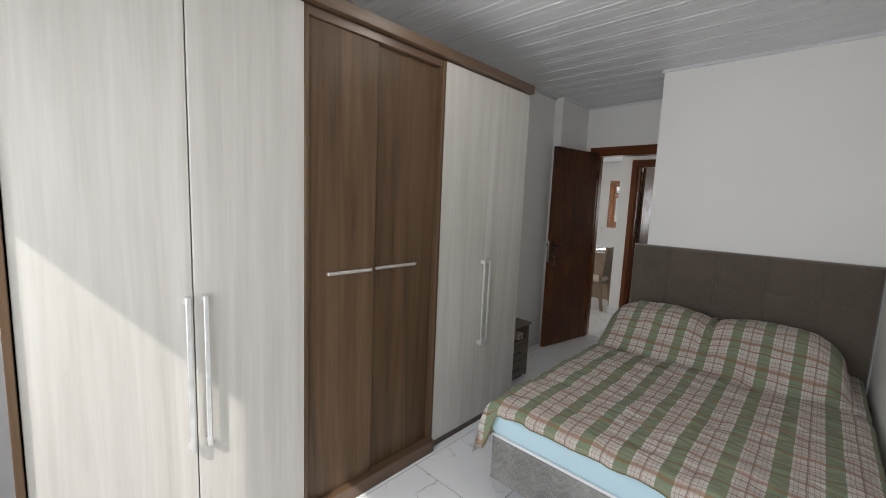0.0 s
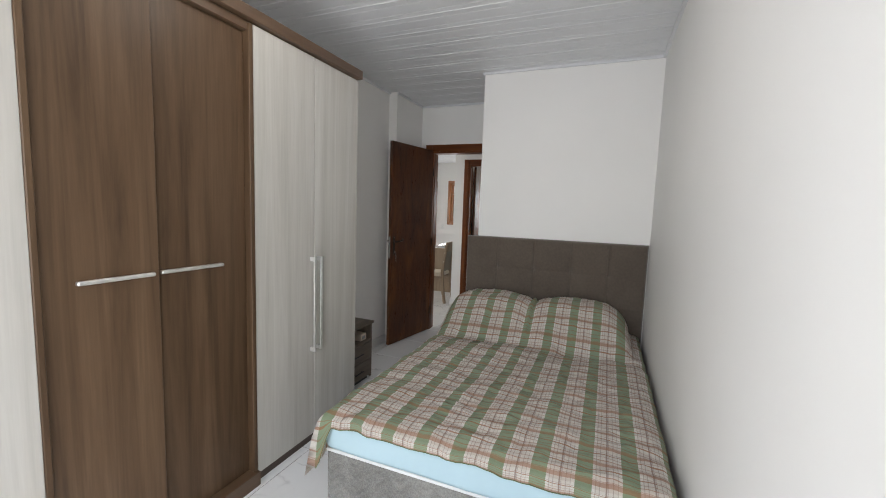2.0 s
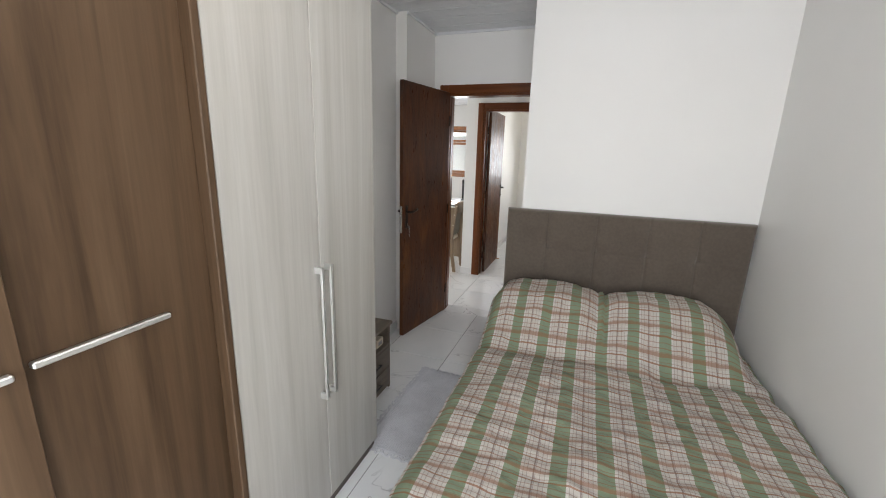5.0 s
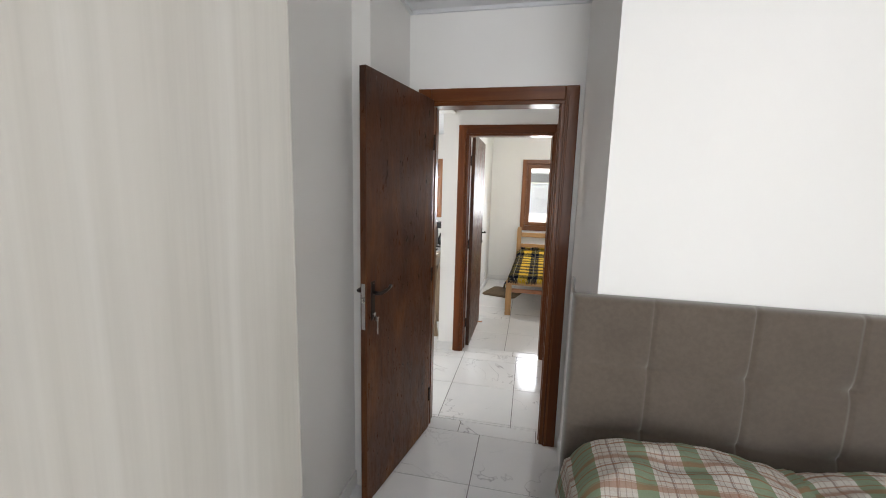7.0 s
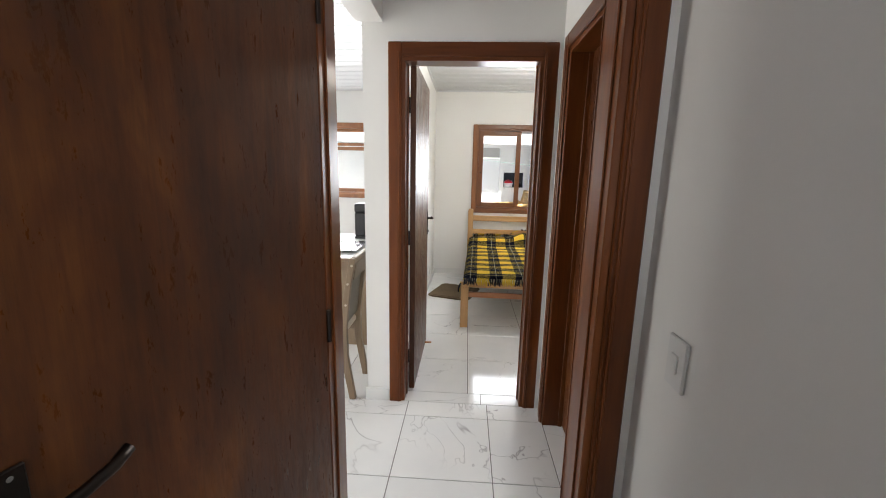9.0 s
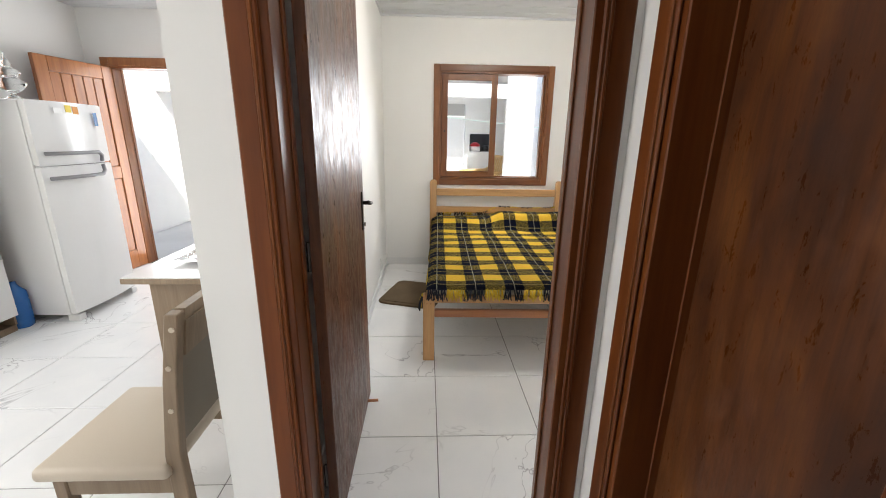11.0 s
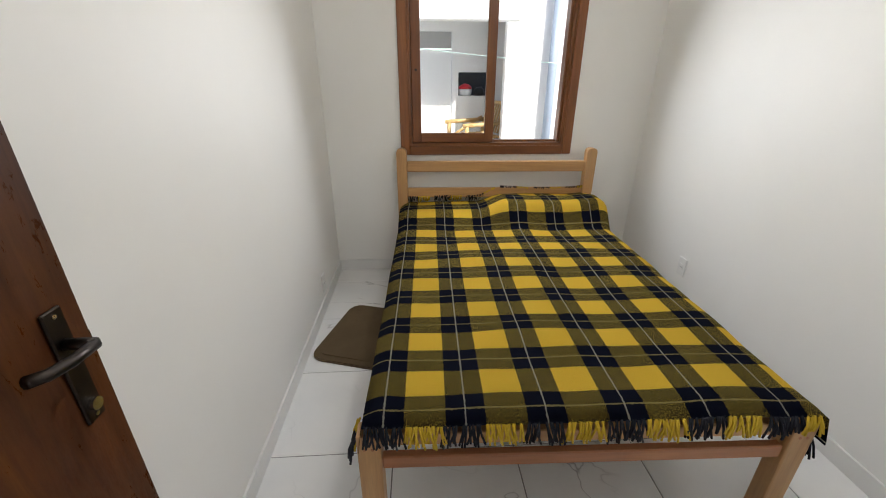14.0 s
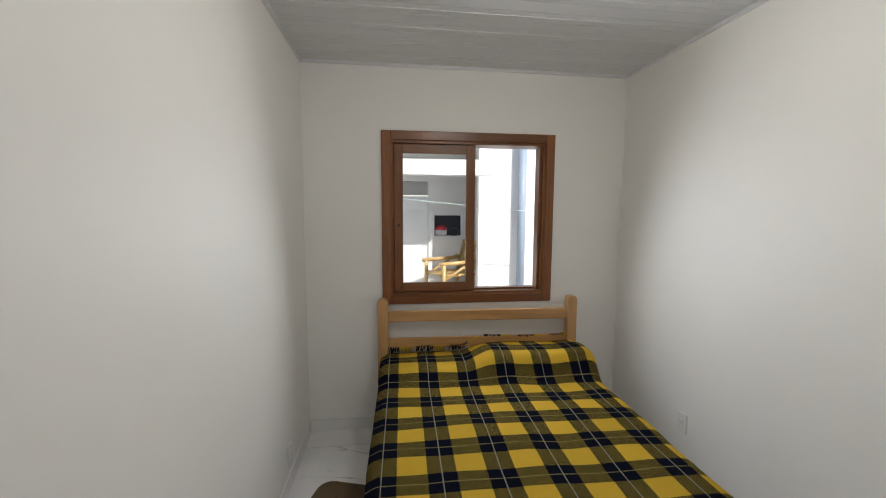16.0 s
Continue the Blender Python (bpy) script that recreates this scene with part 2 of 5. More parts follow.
def fabric(name, a, b_, scale=220, rough=0.95, bumpy=0.6, sheen=0.2):
    m, n, l, b = mat(name)
    v = coords(n, l)
    w = noisy(n, l, v, scale, 2)
    big = noisy(n, l, v, 5, 3)
    c = blend(n, l, 0.5, ramp(n, l, w, [(0.35, a), (0.65, b_)]), ramp(n, l, big, [(0.35, a), (0.65, b_)]))
    l.new(c, b.inputs["Base Color"])
    b.inputs["Roughness"].default_value = rough
    b.inputs["Sheen Weight"].default_value = sheen
    bump(n, l, b, w, bumpy, 0.002)
    return m


SUEDE = fabric("brown_suede", (0.085, 0.064, 0.048), (0.115, 0.088, 0.066), 60, 0.8, 0.10, 0.7)
BOXFABRIC = fabric("grey_melange_fabric", (0.15, 0.147, 0.138), (0.32, 0.312, 0.292), 150, 0.95, 0.5)
MATFABRIC = fabric("brown_plush", (0.085, 0.055, 0.026), (0.135, 0.090, 0.045), 260, 1.0, 1.0, 0.03)
CROCHET = fabric("white_crochet_yarn", (0.48, 0.48, 0.51), (0.70, 0.70, 0.73), 180, 1.0, 0.8)
YARNY = fabric("yellow_yarn", (0.55, 0.36, 0.02), (0.68, 0.48, 0.04), 300, sheen=0.0)
YARNB = fabric("black_yarn", (0.006, 0.007, 0.012), (0.016, 0.018, 0.03), 300, sheen=0.0)
SHEETPRINT = fabric("pale_floral_sheet", (0.62, 0.50, 0.42), (0.72, 0.74, 0.50), 14)


def bands(n, l, x, period, start, width, soft=0.0):
    """1 inside a band of that width in each period, else 0."""
    f = arith(n, l, "FLOORED_MODULO", arith(n, l, "SUBTRACT", x, start), period)
    return arith(n, l, "LESS_THAN", f, width)


def plaid_green():
    m, n, l, b = mat("green_white_plaid_cotton")
    uv = n.new("ShaderNodeUVMap")
    sep = n.new("ShaderNodeSeparateXYZ")
    l.new(uv.outputs[0], sep.inputs[0])
    u, v = sep.outputs[0], sep.outputs[1]
    wob = noisy(n, l, uv.outputs[0], 9, 2)
    u = arith(n, l, "ADD", u, arith(n, l, "MULTIPLY", arith(n, l, "SUBTRACT", wob, 0.5), 0.006))
    P, Q = 0.152, 0.105
    cream, green, rust, pink, brown = (0.94, 0.90, 0.84), (0.300, 0.405, 0.235), (0.48, 0.20, 0.09), (0.66, 0.50, 0.40), (0.33, 0.22, 0.17)
    col = blend(n, l, arith(n, l, "MULTIPLY", bands(n, l, v, Q, 0.0, 0.042), 0.22), cream, pink)
    col = blend(n, l, arith(n, l, "MULTIPLY", bands(n, l, u, P, 0.066, 0.070), 0.12), col, pink)
    g = bands(n, l, u, P, 0.0, 0.056)
    col = blend(n, l, arith(n, l, "MULTIPLY", g, 0.86), col, green)
    for start, w, k in ((0.066, 0.0025, 0.45), (0.079, 0.0025, 0.5), (0.099, 0.0055, 0.8), (0.106, 0.0025, 0.5), (0.122, 0.0025, 0.5), (0.137, 0.0025, 0.45)):
        col = blend(n, l, arith(n, l, "MULTIPLY", bands(n, l, u, P, start, w), k * 0.85), col, brown)
    for start, w, k in ((0.008, 0.013, 0.6), (0.036, 0.0035, 0.6), (0.056, 0.0035, 0.45), (0.078, 0.006, 0.75), (0.022, 0.0025, 0.45), (0.093, 0.0025, 0.45)):
        col = blend(n, l, arith(n, l, "MULTIPLY", bands(n, l, v, Q, start, w), k), col, rust)
    weave = noisy(n, l, uv.outputs[0], 420, 2)
    col = blend(n, l, 1.0, col, ramp(n, l, weave, [(0.3, (0.90, 0.90, 0.90)), (0.7, (1, 1, 1))]), "MULTIPLY")
    l.new(col, b.inputs["Base Color"])
    b.inputs["Roughness"].default_value = 0.95
    b.inputs["Sheen Weight"].default_value = 0.1
    crease = noisy(n, l, uv.outputs[0], 24, 4, 0.55, 0.4)
    bump(n, l, b, crease, 0.5, 0.010)
    return m


def plaid_yellow():
    m, n, l, b = mat("yellow_black_plaid_wool")
    uv = n.new("ShaderNodeUVMap")
    sep = n.new("ShaderNodeSeparateXYZ")
    l.new(uv.outputs[0], sep.inputs[0])
    fuzz = arith(n, l, "MULTIPLY", arith(n, l, "SUBTRACT", noisy(n, l, uv.outputs[0], 120, 3), 0.5), 0.008)
    u, v = arith(n, l, "ADD", sep.outputs[0], fuzz), arith(n, l, "ADD", sep.outputs[1], fuzz)
    P, Q = 0.241, 0.219
    yellow, black, white = (0.88, 0.60, 0.070), (0.006, 0.008, 0.020), (0.62, 0.60, 0.50)
    a, c = bands(n, l, u, P, -0.008, 0.118), bands(n, l, v, Q, -0.022, 0.110)
    speck = ramp(n, l, noisy(n, l, uv.outputs[0], 300, 3, 0.75), [(0.42, (0.010, 0.010, 0.014)), (0.52, (0.10, 0.080, 0.025)), (0.63, (0.70, 0.50, 0.09))])
    one = arith(n, l, "SUBTRACT", arith(n, l, "ADD", a, c), arith(n, l, "MULTIPLY", arith(n, l, "MULTIPLY", a, c), 2.0))
    nap = ramp(n, l, noisy(n, l, uv.outputs[0], 230, 4, 0.8), [(0.30, (0.70, 0.44, 0.035)), (0.55, yellow), (0.75, (0.96, 0.72, 0.16))])
    col = blend(n, l, one, nap, speck)
    col = blend(n, l, arith(n, l, "MULTIPLY", a, c), col, black)
    col = blend(n, l, arith(n, l, "MULTIPLY", bands(n, l, u, P, 0.048, 0.005), 0.55), col, white)
    col = blend(n, l, arith(n, l, "MULTIPLY", bands(n, l, v, Q, 0.031, 0.005), 0.45), col, (0.6, 0.5, 0.2))
    l.new(col, b.inputs["Base Color"])
    b.inputs["Roughness"].default_value = 1.0
    b.inputs["Specular IOR Level"].default_value = 0.1
    bump(n, l, b, noisy(n, l, uv.outputs[0], 260, 3), 0.7, 0.003)
    return m


PLAIDG, PLAIDY = plaid_green(), plaid_yellow()
HEM = fabric("sage_green_hem", (0.12, 0.15, 0.08), (0.18, 0.21, 0.12), 200, sheen=0.0)


# ---- mesh helpers ----
def box(x0, x1, y0, y1, z0, z1, bevel=0.0, bm=None, segs=1):
    fresh = bm is None
    bm = bm or bmesh.new()
    r = bmesh.ops.create_cube(bm, size=1.0)
    bmesh.ops.transform(bm, matrix=Matrix.Translation(((x0 + x1) / 2, (y0 + y1) / 2, (z0 + z1) / 2)) @ Matrix.Diagonal((x1 - x0, y1 - y0, z1 - z0, 1)), verts=r["verts"])
    if bevel and fresh:
        bmesh.ops.bevel(bm, geom=list(bm.edges), offset=bevel, segments=segs, profile=0.5, affect="EDGES")
    return bm


def tube(points, radius, bm=None, sides=10):
    """A round bar along points."""
    bm = bm or bmesh.new()
    rings = []
    pts = [Vector(p) for p in points]
    for i, p in enumerate(pts):
        way = (pts[min(i + 1, len(pts) - 1)] - pts[max(i - 1, 0)]).normalized()
        q = way.to_track_quat("Z", "Y")
        rings.append([bm.verts.new(p + q @ Vector((radius * math.cos(2 * math.pi * k / sides), radius * math.sin(2 * math.pi * k / sides), 0))) for k in range(sides)])
    for a, b in zip(rings, rings[1:]):
        for k in range(sides):
            bm.faces.new((a[k], a[(k + 1) % sides], b[(k + 1) % sides], b[k]))
    bm.faces.new(rings[0][::-1])
    bm.faces.new(rings[-1])
    return bm


def lathe(profile, cx, cy, bm=None, sides=20):
    """A turned shape from (radius, height) pairs."""
    bm = bm or bmesh.new()
    rings = [[bm.verts.new((cx + r * math.cos(2 * math.pi * k / sides), cy + r * math.sin(2 * math.pi * k / sides), z)) for k in range(sides)] for r, z in profile]
    for a, b in zip(rings, rings[1:]):
        for k in range(sides):
            bm.faces.new((a[k], a[(k + 1) % sides], b[(k + 1) % sides], b[k]))
    bm.faces.new(rings[0][::-1])
    bm.faces.new(rings[-1])
    return bm


def prism(outline, axis, lo, hi):
    """An outline of (a, b) pairs pushed along an axis: 0 x, 1 y, 2 z."""
    bm = bmesh.new()

    def at(a, b, h):
        return ((h, a, b), (a, h, b), (a, b, h))[axis]

    low = [bm.verts.new(at(a, b, lo)) for a, b in outline]
    high = [bm.verts.new(at(a, b, hi)) for a, b in outline]
    for i in range(len(outline)):
        j = (i + 1) % len(outline)
        bm.faces.new((low[i], low[j], high[j], high[i]))
    bm.faces.new(low[::-1])
    bm.faces.new(high)
    bmesh.ops.recalc_face_normals(bm, faces=bm.faces)
    return bm


def mesh_of(name, bm, material, smooth=False):
    bmesh.ops.recalc_face_normals(bm, faces=bm.faces)
    me = bpy.data.meshes.new(name)
    bm.to_mesh(me)
    bm.free()
    me.materials.append(material)
    if smooth:
        me.shade_smooth()
    return me


def part(name, bm, material, parent=None, label="", smooth=False, m=None):
    ob = new(name, mesh_of(name, bm, material, smooth))
    if parent:
        ob.parent = parent
    if m:
        ob.matrix_basis = m
    return tagged(ob, label)


def thing(name, label, category, m=None, group="", kind=""):
    ob = new(name)
    ob.empty_display_size = 0.05
    if m:
        ob.matrix_basis = m
    return tagged(ob, label, category, group, kind)


def structure(name, bm, material, label="", category=""):
    return tagged(part(name, bm, material), label, category, kind="structure")


def wall_cells(u0, u1, z0, z1, holes):
    us = sorted({u0, u1, *[h[0] for h in holes], *[h[1] for h in holes]})
    zs = sorted({z0, z1, *[h[2] for h in holes], *[h[3] for h in holes]})
    for a, b in zip(us, us[1:]):
        for c, d in zip(zs, zs[1:]):
            mu, mz = (a + b) / 2, (c + d) / 2
            if not any(h[0] < mu < h[1] and h[2] < mz < h[3] for h in holes):
                yield a, b, c, d


def wall_along_x(name, x0, x1, y0, y1, z1, holes=(), material=None, label="white painted plaster wall"):
    bm = bmesh.new()
    for a, b, c, d in wall_cells(x0, x1, 0, z1, holes):
        box(a, b, y0, y1, c, d, bm=bm)
    return structure(name, bm, material or WALL, label, "wall")


def wall_along_y(name, y0, y1, x0, x1, z1, holes=(), material=None, label="white painted plaster wall"):
    bm = bmesh.new()
    for a, b, c, d in wall_cells(y0, y1, 0, z1, holes):
        box(x0, x1, a, b, c, d, bm=bm)
    return structure(name, bm, material or WALL, label, "wall")


# ---- plan: bedroom y -5.1..0, hall 0.13..1.33, guest room 1.46..4.55, kitchen to the west ----
XR, XW, YB = 2.287, -0.15, -5.02
Y1, Y2, Y3, Y4 = 0.13, 1.315, 1.435, 4.64
XE2, XK = 2.29, -2.85
H1, H2 = 2.59, 2.535
XP, YH, XG = 0.940, -0.89, 0.01

wall_along_y("wall_east_bedroom", YB - 0.15, Y1, XR, XR + 0.15, 2.75)
wall_along_x("wall_headboard", XP, XR, YH, Y1, 2.75)
wall_along_x("wall_door_bedroom", XK, XP, 0.0, Y1, 2.75, [(0.065, 0.848, 0, 2.085)])
wall_along_y("wall_west_bedroom", YB - 0.15, 0.0, XW - 0.15, XW, 2.75)
structure("pilaster", box(XW, -0.06, -0.60, 0, 0, 2.75), WALL, "white painted plaster pilaster beside the door", "pilaster")
wall_along_x("wall_south_bedroom", XW, XR, YB - 0.15, YB, 2.75, [(0.50, 2.20, 0.0, 2.25)])
wall_along_y("wall_hall", Y1, Y2, 0.96, 1.09, 2.75, [(0.600, 1.167, 0, 2.085)])
wall_along_x("wall_guest_door", -0.135, XE2, Y2, Y3, 2.75, [(0.076, 0.872, 0, 2.085)], WALL2)
wall_along_y("wall_guest_west", Y3, Y4, -0.11, XG, 2.75, (), WALL2)
wall_along_y("wall_guest_east", Y3, Y4, XE2, XE2 + 0.15, 2.75, (), WALL2)
wall_along_x("wall_north", XK - 0.15, XE2 + 0.15, Y4, Y4 + 0.15, 2.75, [(0.58, 1.703, 0.957, 2.05), (-2.63, -1.90, 0, 2.02), (-1.50, -0.90, 1.12, 2.05)], WALL2)
# the opening here is made up and unseen, a place for the hall fill lamp
wall_along_y("wall_kitchen_west", Y1, Y4, XK - 0.15, XK, 2.75, [(0.25, 1.65, 0.8, 2.1)], WALL2)
structure("beam_hall", box(-0.17, -0.02, Y1, Y2, 2.26, 2.60), WALL2, "white plastered beam over the hall opening", "beam")
structure("wall_bath_back", box(1.9, 2.0, Y1, Y2, 0, 2.75), WALL, "white plaster wall", "wall")


def ceiling(name, x0, x1, y0, y1, z, pitch=0.10):
    """Tongue-and-groove panels that run along x."""
    bm = bmesh.new()
    y, k = y0, 0
    while y < y1 - 0.001:
        e = min(y + pitch, y1)
        box(x0, x1, y + 0.002, e - 0.002, z, z + 0.012, bm=bm)
        if k % 2 == 0:
            box(x0, x1, y + 0.044, y + 0.052, z - 0.003, z + 0.002, bm=bm)
        y, k = e, k + 1
    box(x0, x1, y0, y1, z + 0.006, z + 0.03, bm=bm)
    return structure(name, bm, PVC, "white ribbed pvc panel ceiling", "ceiling")


ceiling("ceiling_bedroom", XW, XR, YB, 0.0, H1)
ceiling("ceiling_hall", -0.02, 0.96, Y1, Y2, 2.60)
ceiling("ceiling_guest", XG, XE2, Y3, Y4, H2)
ceiling("ceiling_kitchen", XK, -0.17, Y1, Y2, 2.52)
ceiling("ceiling_kitchen_north", XK, -0.11, Y2, Y4, 2.52)
structure("roof", box(XK - 0.3, XR + 0.3, YB - 0.2, Y4 + 0.2, 2.76, 2.86), CONCRETE, "grey roof slab", "roof")


def cornice(name, pieces):
    bm = bmesh.new()
    for p in pieces:
        box(*p, bm=bm)
    return structure(name, bm, PVC, "thin white pvc ceiling moulding", "trim")


c = 0.018
cornice("trim_bedroom", [(XR - c, XR, YB, YH, H1 - c, H1), (XP, XR - c, YH - c, YH, H1 - c, H1), (XP - c, XP, YH, -c, H1 - c, H1), (-0.06, XP, -c, 0, H1 - c, H1), (-0.06, -0.06 + c, -0.60, -c, H1 - c, H1), (XW, XW + c, YB, -0.60, H1 - c, H1)])
cornice("trim_guest", [(XG, XE2, Y4 - c, Y4, H2 - c, H2), (XG, XG + c, Y3, Y4 - c, H2 - c, H2), (XE2 - c, XE2, Y3, Y4 - c, H2 - c, H2)])


def skirting(name, pieces):
    bm = bmesh.new()
    for x0, x1, y0, y1 in pieces:
        box(x0, x1, y0, y1, 0.0, 0.085, bm=bm)
    return structure(name, bm, TRIMWHITE, "white glossy tile skirting", "baseboard")


k = 0.010
skirting("baseboard_bedroom", [(XR - k, XR, YB, YH), (XP - k, XP, YH, -0.03), (XW, XW + k, -1.94, -0.60), (-0.06, -0.05, -0.60, 0.0), (XP, XR - k, YH - k, YH)])
skirting("baseboard_guest", [(XG, XG + k, Y3 + 0.03, Y4), (XG + k, XE2 - k, Y4 - k, Y4), (XE2 - k, XE2, Y3, Y4), (0.96, XE2 - k, Y3, Y3 + k)])
skirting("baseboard_hall", [(-0.145, -0.135, Y2 - 0.01, Y3), (-0.135, 0.005, Y2 - k, Y2), (0.95, 0.96, Y1 + 0.02, 0.532), (-0.135, -0.11, Y3, Y3 + k), (-0.12, -0.11, Y3 + k, Y4), (-1.82, -0.12, Y4 - k, Y4)])


# ---- doors ----
def door_frame(name, x0, x1, y0, y1, top, trim=0.075, mat_v=None, mat_h=None, label="red-brown varnished wooden door frame"):
    """Lining and architraves round an opening in a wall along x; x0, x1 and top are the opening's edges, y0 and y1 the wall's faces."""
    mv, mh = mat_v or FRAMEWOOD, mat_h or FRAMEWOODX
    ob = thing(name, label, "door frame", kind="structure")
    t, p = 0.032, 0.014
    for nm, a, b in (("jamb", x0 - 0.0, x0 + t), ("jamb", x1 - t, x1)):
        part(nm, box(a, b, y0 - 0.002, y1 + 0.002, 0, top - t, 0.003), mv, ob)
    part("head", box(x0, x1, y0 - 0.002, y1 + 0.002, top - t, top, 0.003), mh, ob)
    for face, d in ((y0, -1), (y1, 1)):
        a, b = sorted((face + d * 0.003, face + d * p))
        part("architrave", box(x0 - trim + 0.012, x0 + 0.012, a, b, 0, top + trim - 0.012, 0.004), mv, ob)
        part("architrave", box(x1 - 0.012, x1 + trim - 0.012, a, b, 0, top + trim - 0.012, 0.004), mv, ob)
        part("head_architrave", box(x0 + 0.012, x1 - 0.012, a, b, top - 0.012, top + trim - 0.012, 0.004), mh, ob)
        a2, b2 = sorted((face + d * p, face + d * (p + 0.004)))
        part("bead", box(x0 - 0.010, x0 + 0.002, a2, b2, 0, top + 0.010, 0.003), mv, ob)
        part("bead", box(x1 - 0.002, x1 + 0.010, a2, b2, 0, top + 0.010, 0.003), mv, ob)
    mid = y0 + 0.050 if name == "door_frame_1" else y1 - 0.030
    part("stop", box(x0 + t, x0 + t + 0.006, mid - 0.012, mid + 0.012, 0, top - t, 0.002), mv, ob)
    part("stop", box(x1 - t - 0.006, x1 - t, mid - 0.012, mid + 0.012, 0, top - t, 0.002), mv, ob)
    return ob


def lever_set(parent, x, y, z, d, way):
    """Plate, lever, rosette and cylinder on a leaf face; the leaf lies along local x, its face looks along local y by d; the lever points along x by way."""
    plate = part("lock_plate", box(x - 0.016, x + 0.016, y, y + d * 0.006, z - 0.094, z + 0.094, 0.002), BRONZE, parent, "dark bronze lock plate")
    bm = tube([(x, y, z + 0.04), (x, y + d * 0.045, z + 0.04)], 0.009)
    tube([(x, y + d * 0.045, z + 0.04), (x + way * 0.04, y + d * 0.048, z + 0.044), (x + way * 0.075, y + d * 0.047, z + 0.050), (x + way * 0.098, y + d * 0.044, z + 0.059)], 0.0080, bm)
    part("lever_handle", bm, BRONZE, plate, smooth=True)
    for dz in (-0.084, 0.084):
        part("screw", tube([(x, y + d * 0.006, z + dz), (x, y + d * 0.0075, z + dz)], 0.0035, sides=8), STEEL, plate)
    part("key_cylinder", tube([(x, y, z - 0.065), (x, y + d * 0.014, z - 0.065)], 0.010), STEEL, plate)


def leaf(name, m, width, label, side=-1, key=False, way=-1, thick=0.034, height=2.092):
    """A flush door leaf, hinged at its local origin and reaching along +x; side is the face that shows."""
    ob = thing(name, label, "door", m, kind="structure")
    y0, y1 = sorted((0.0, side * thick))
    slab = part("leaf", box(0, width, y0 if side > 0 else -thick, y1 if side > 0 else 0, 0.012, height, 0.002), DOORWOOD, ob)
    lever_set(ob, width - 0.048, 0.0, 1.05, -side, way)
    lever_set(ob, width - 0.048, side * thick, 1.05, side, way)
    part("strike_plate", box(width, width + 0.002, -thick * 0.8 if side < 0 else thick * 0.2, -thick * 0.2 if side < 0 else thick * 0.8, 0.92, 1.14), STEEL, ob)
    part("latch", box(width, width + 0.014, side * thick * 0.65, side * thick * 0.35, 1.05, 1.075, 0.002), STEEL, ob)
    for z in (0.25, 1.05, 1.85):
        part("hinge", tube([(-0.004, -side * 0.004, z - 0.045), (-0.004, -side * 0.004, z + 0.045)], 0.006), BRONZE, ob)
    if key:
        kk = part("key", box(width - 0.051, width - 0.045, -side * 0.014, -side * 0.034, 0.953, 0.977), STEEL, ob)
        part("key_tag", box(width - 0.051, width - 0.045, -side * 0.028, -side * 0.032, 0.89, 0.955), STEEL, ob)
    return ob


door_frame("door_frame_1", 0.063, 0.850, 0.0, Y1, 2.095)
door_frame("door_frame_2", 0.074, 0.874, Y2, Y3, 2.095)
leaf("door_1", pose(0.10, -0.022, 0, 0, 0, 259.6), 0.715, "dark varnished wooden door standing open against the wall", -1, True)
leaf("door_2", pose(0.116, Y3 + 0.016, 0, 0, 0, 90.0), 0.81, "dark varnished wooden door standing open into the room", -1)

bath = door_frame("door_frame_3", -1.167, -0.600, 0.96, 1.09, 2.095)
bath.matrix_basis = pose(0, 0, 0, 0, 0, -90)
leaf("door_3", pose(1.070, 1.132, 0, 0, 0, -90.0), 0.498, "dark varnished wooden door, closed", 1, way=1)


# ---- windows ----
def window_set(name, x0, x1, z0, z1, y0, y1, trim, label, mv=None, mh=None):
    """Lining and inner architraves; x0..z1 are the opening's edges."""
    mv, mh = mv or FRAMEWOOD, mh or FRAMEWOODX
    ob = thing(name, label, "window", kind="structure")
    t = 0.028
    fr = part("window_frame", box(x0, x0 + t, y0 - 0.004, y1 + 0.004, z0, z1, 0.002), mv, ob)
    part("window_frame", box(x1 - t, x1, y0 - 0.004, y1 + 0.004, z0, z1, 0.002), mv, ob)
    part("window_frame", box(x0 + t, x1 - t, y0 - 0.004, y1 + 0.004, z1 - t, z1, 0.002), mh, ob)
    part("window_sill", box(x0 + t, x1 - t, y0 - 0.004, y1 + 0.03, z0, z0 + t, 0.002), mh, ob)
    for face, d in ((y0, -1), (y1, 1)):
        a, b = sorted((face + d * 0.006, face + d * 0.020))
        part("architrave", box(x0 - trim + 0.01, x0 + 0.01, a, b, z0 - trim + 0.01, z1 + trim - 0.01, 0.004), mv, ob)
        part("architrave", box(x1 - 0.01, x1 + trim - 0.01, a, b, z0 - trim + 0.01, z1 + trim - 0.01, 0.004), mv, ob)
        part("architrave", box(x0 + 0.01, x1 - 0.01, a, b, z1 - 0.01, z1 + trim - 0.01, 0.004), mh, ob)
        part("architrave", box(x0 + 0.01, x1 - 0.01, a, b, z0 - trim + 0.01, z0 + 0.01, 0.004), mh, ob)
    return ob


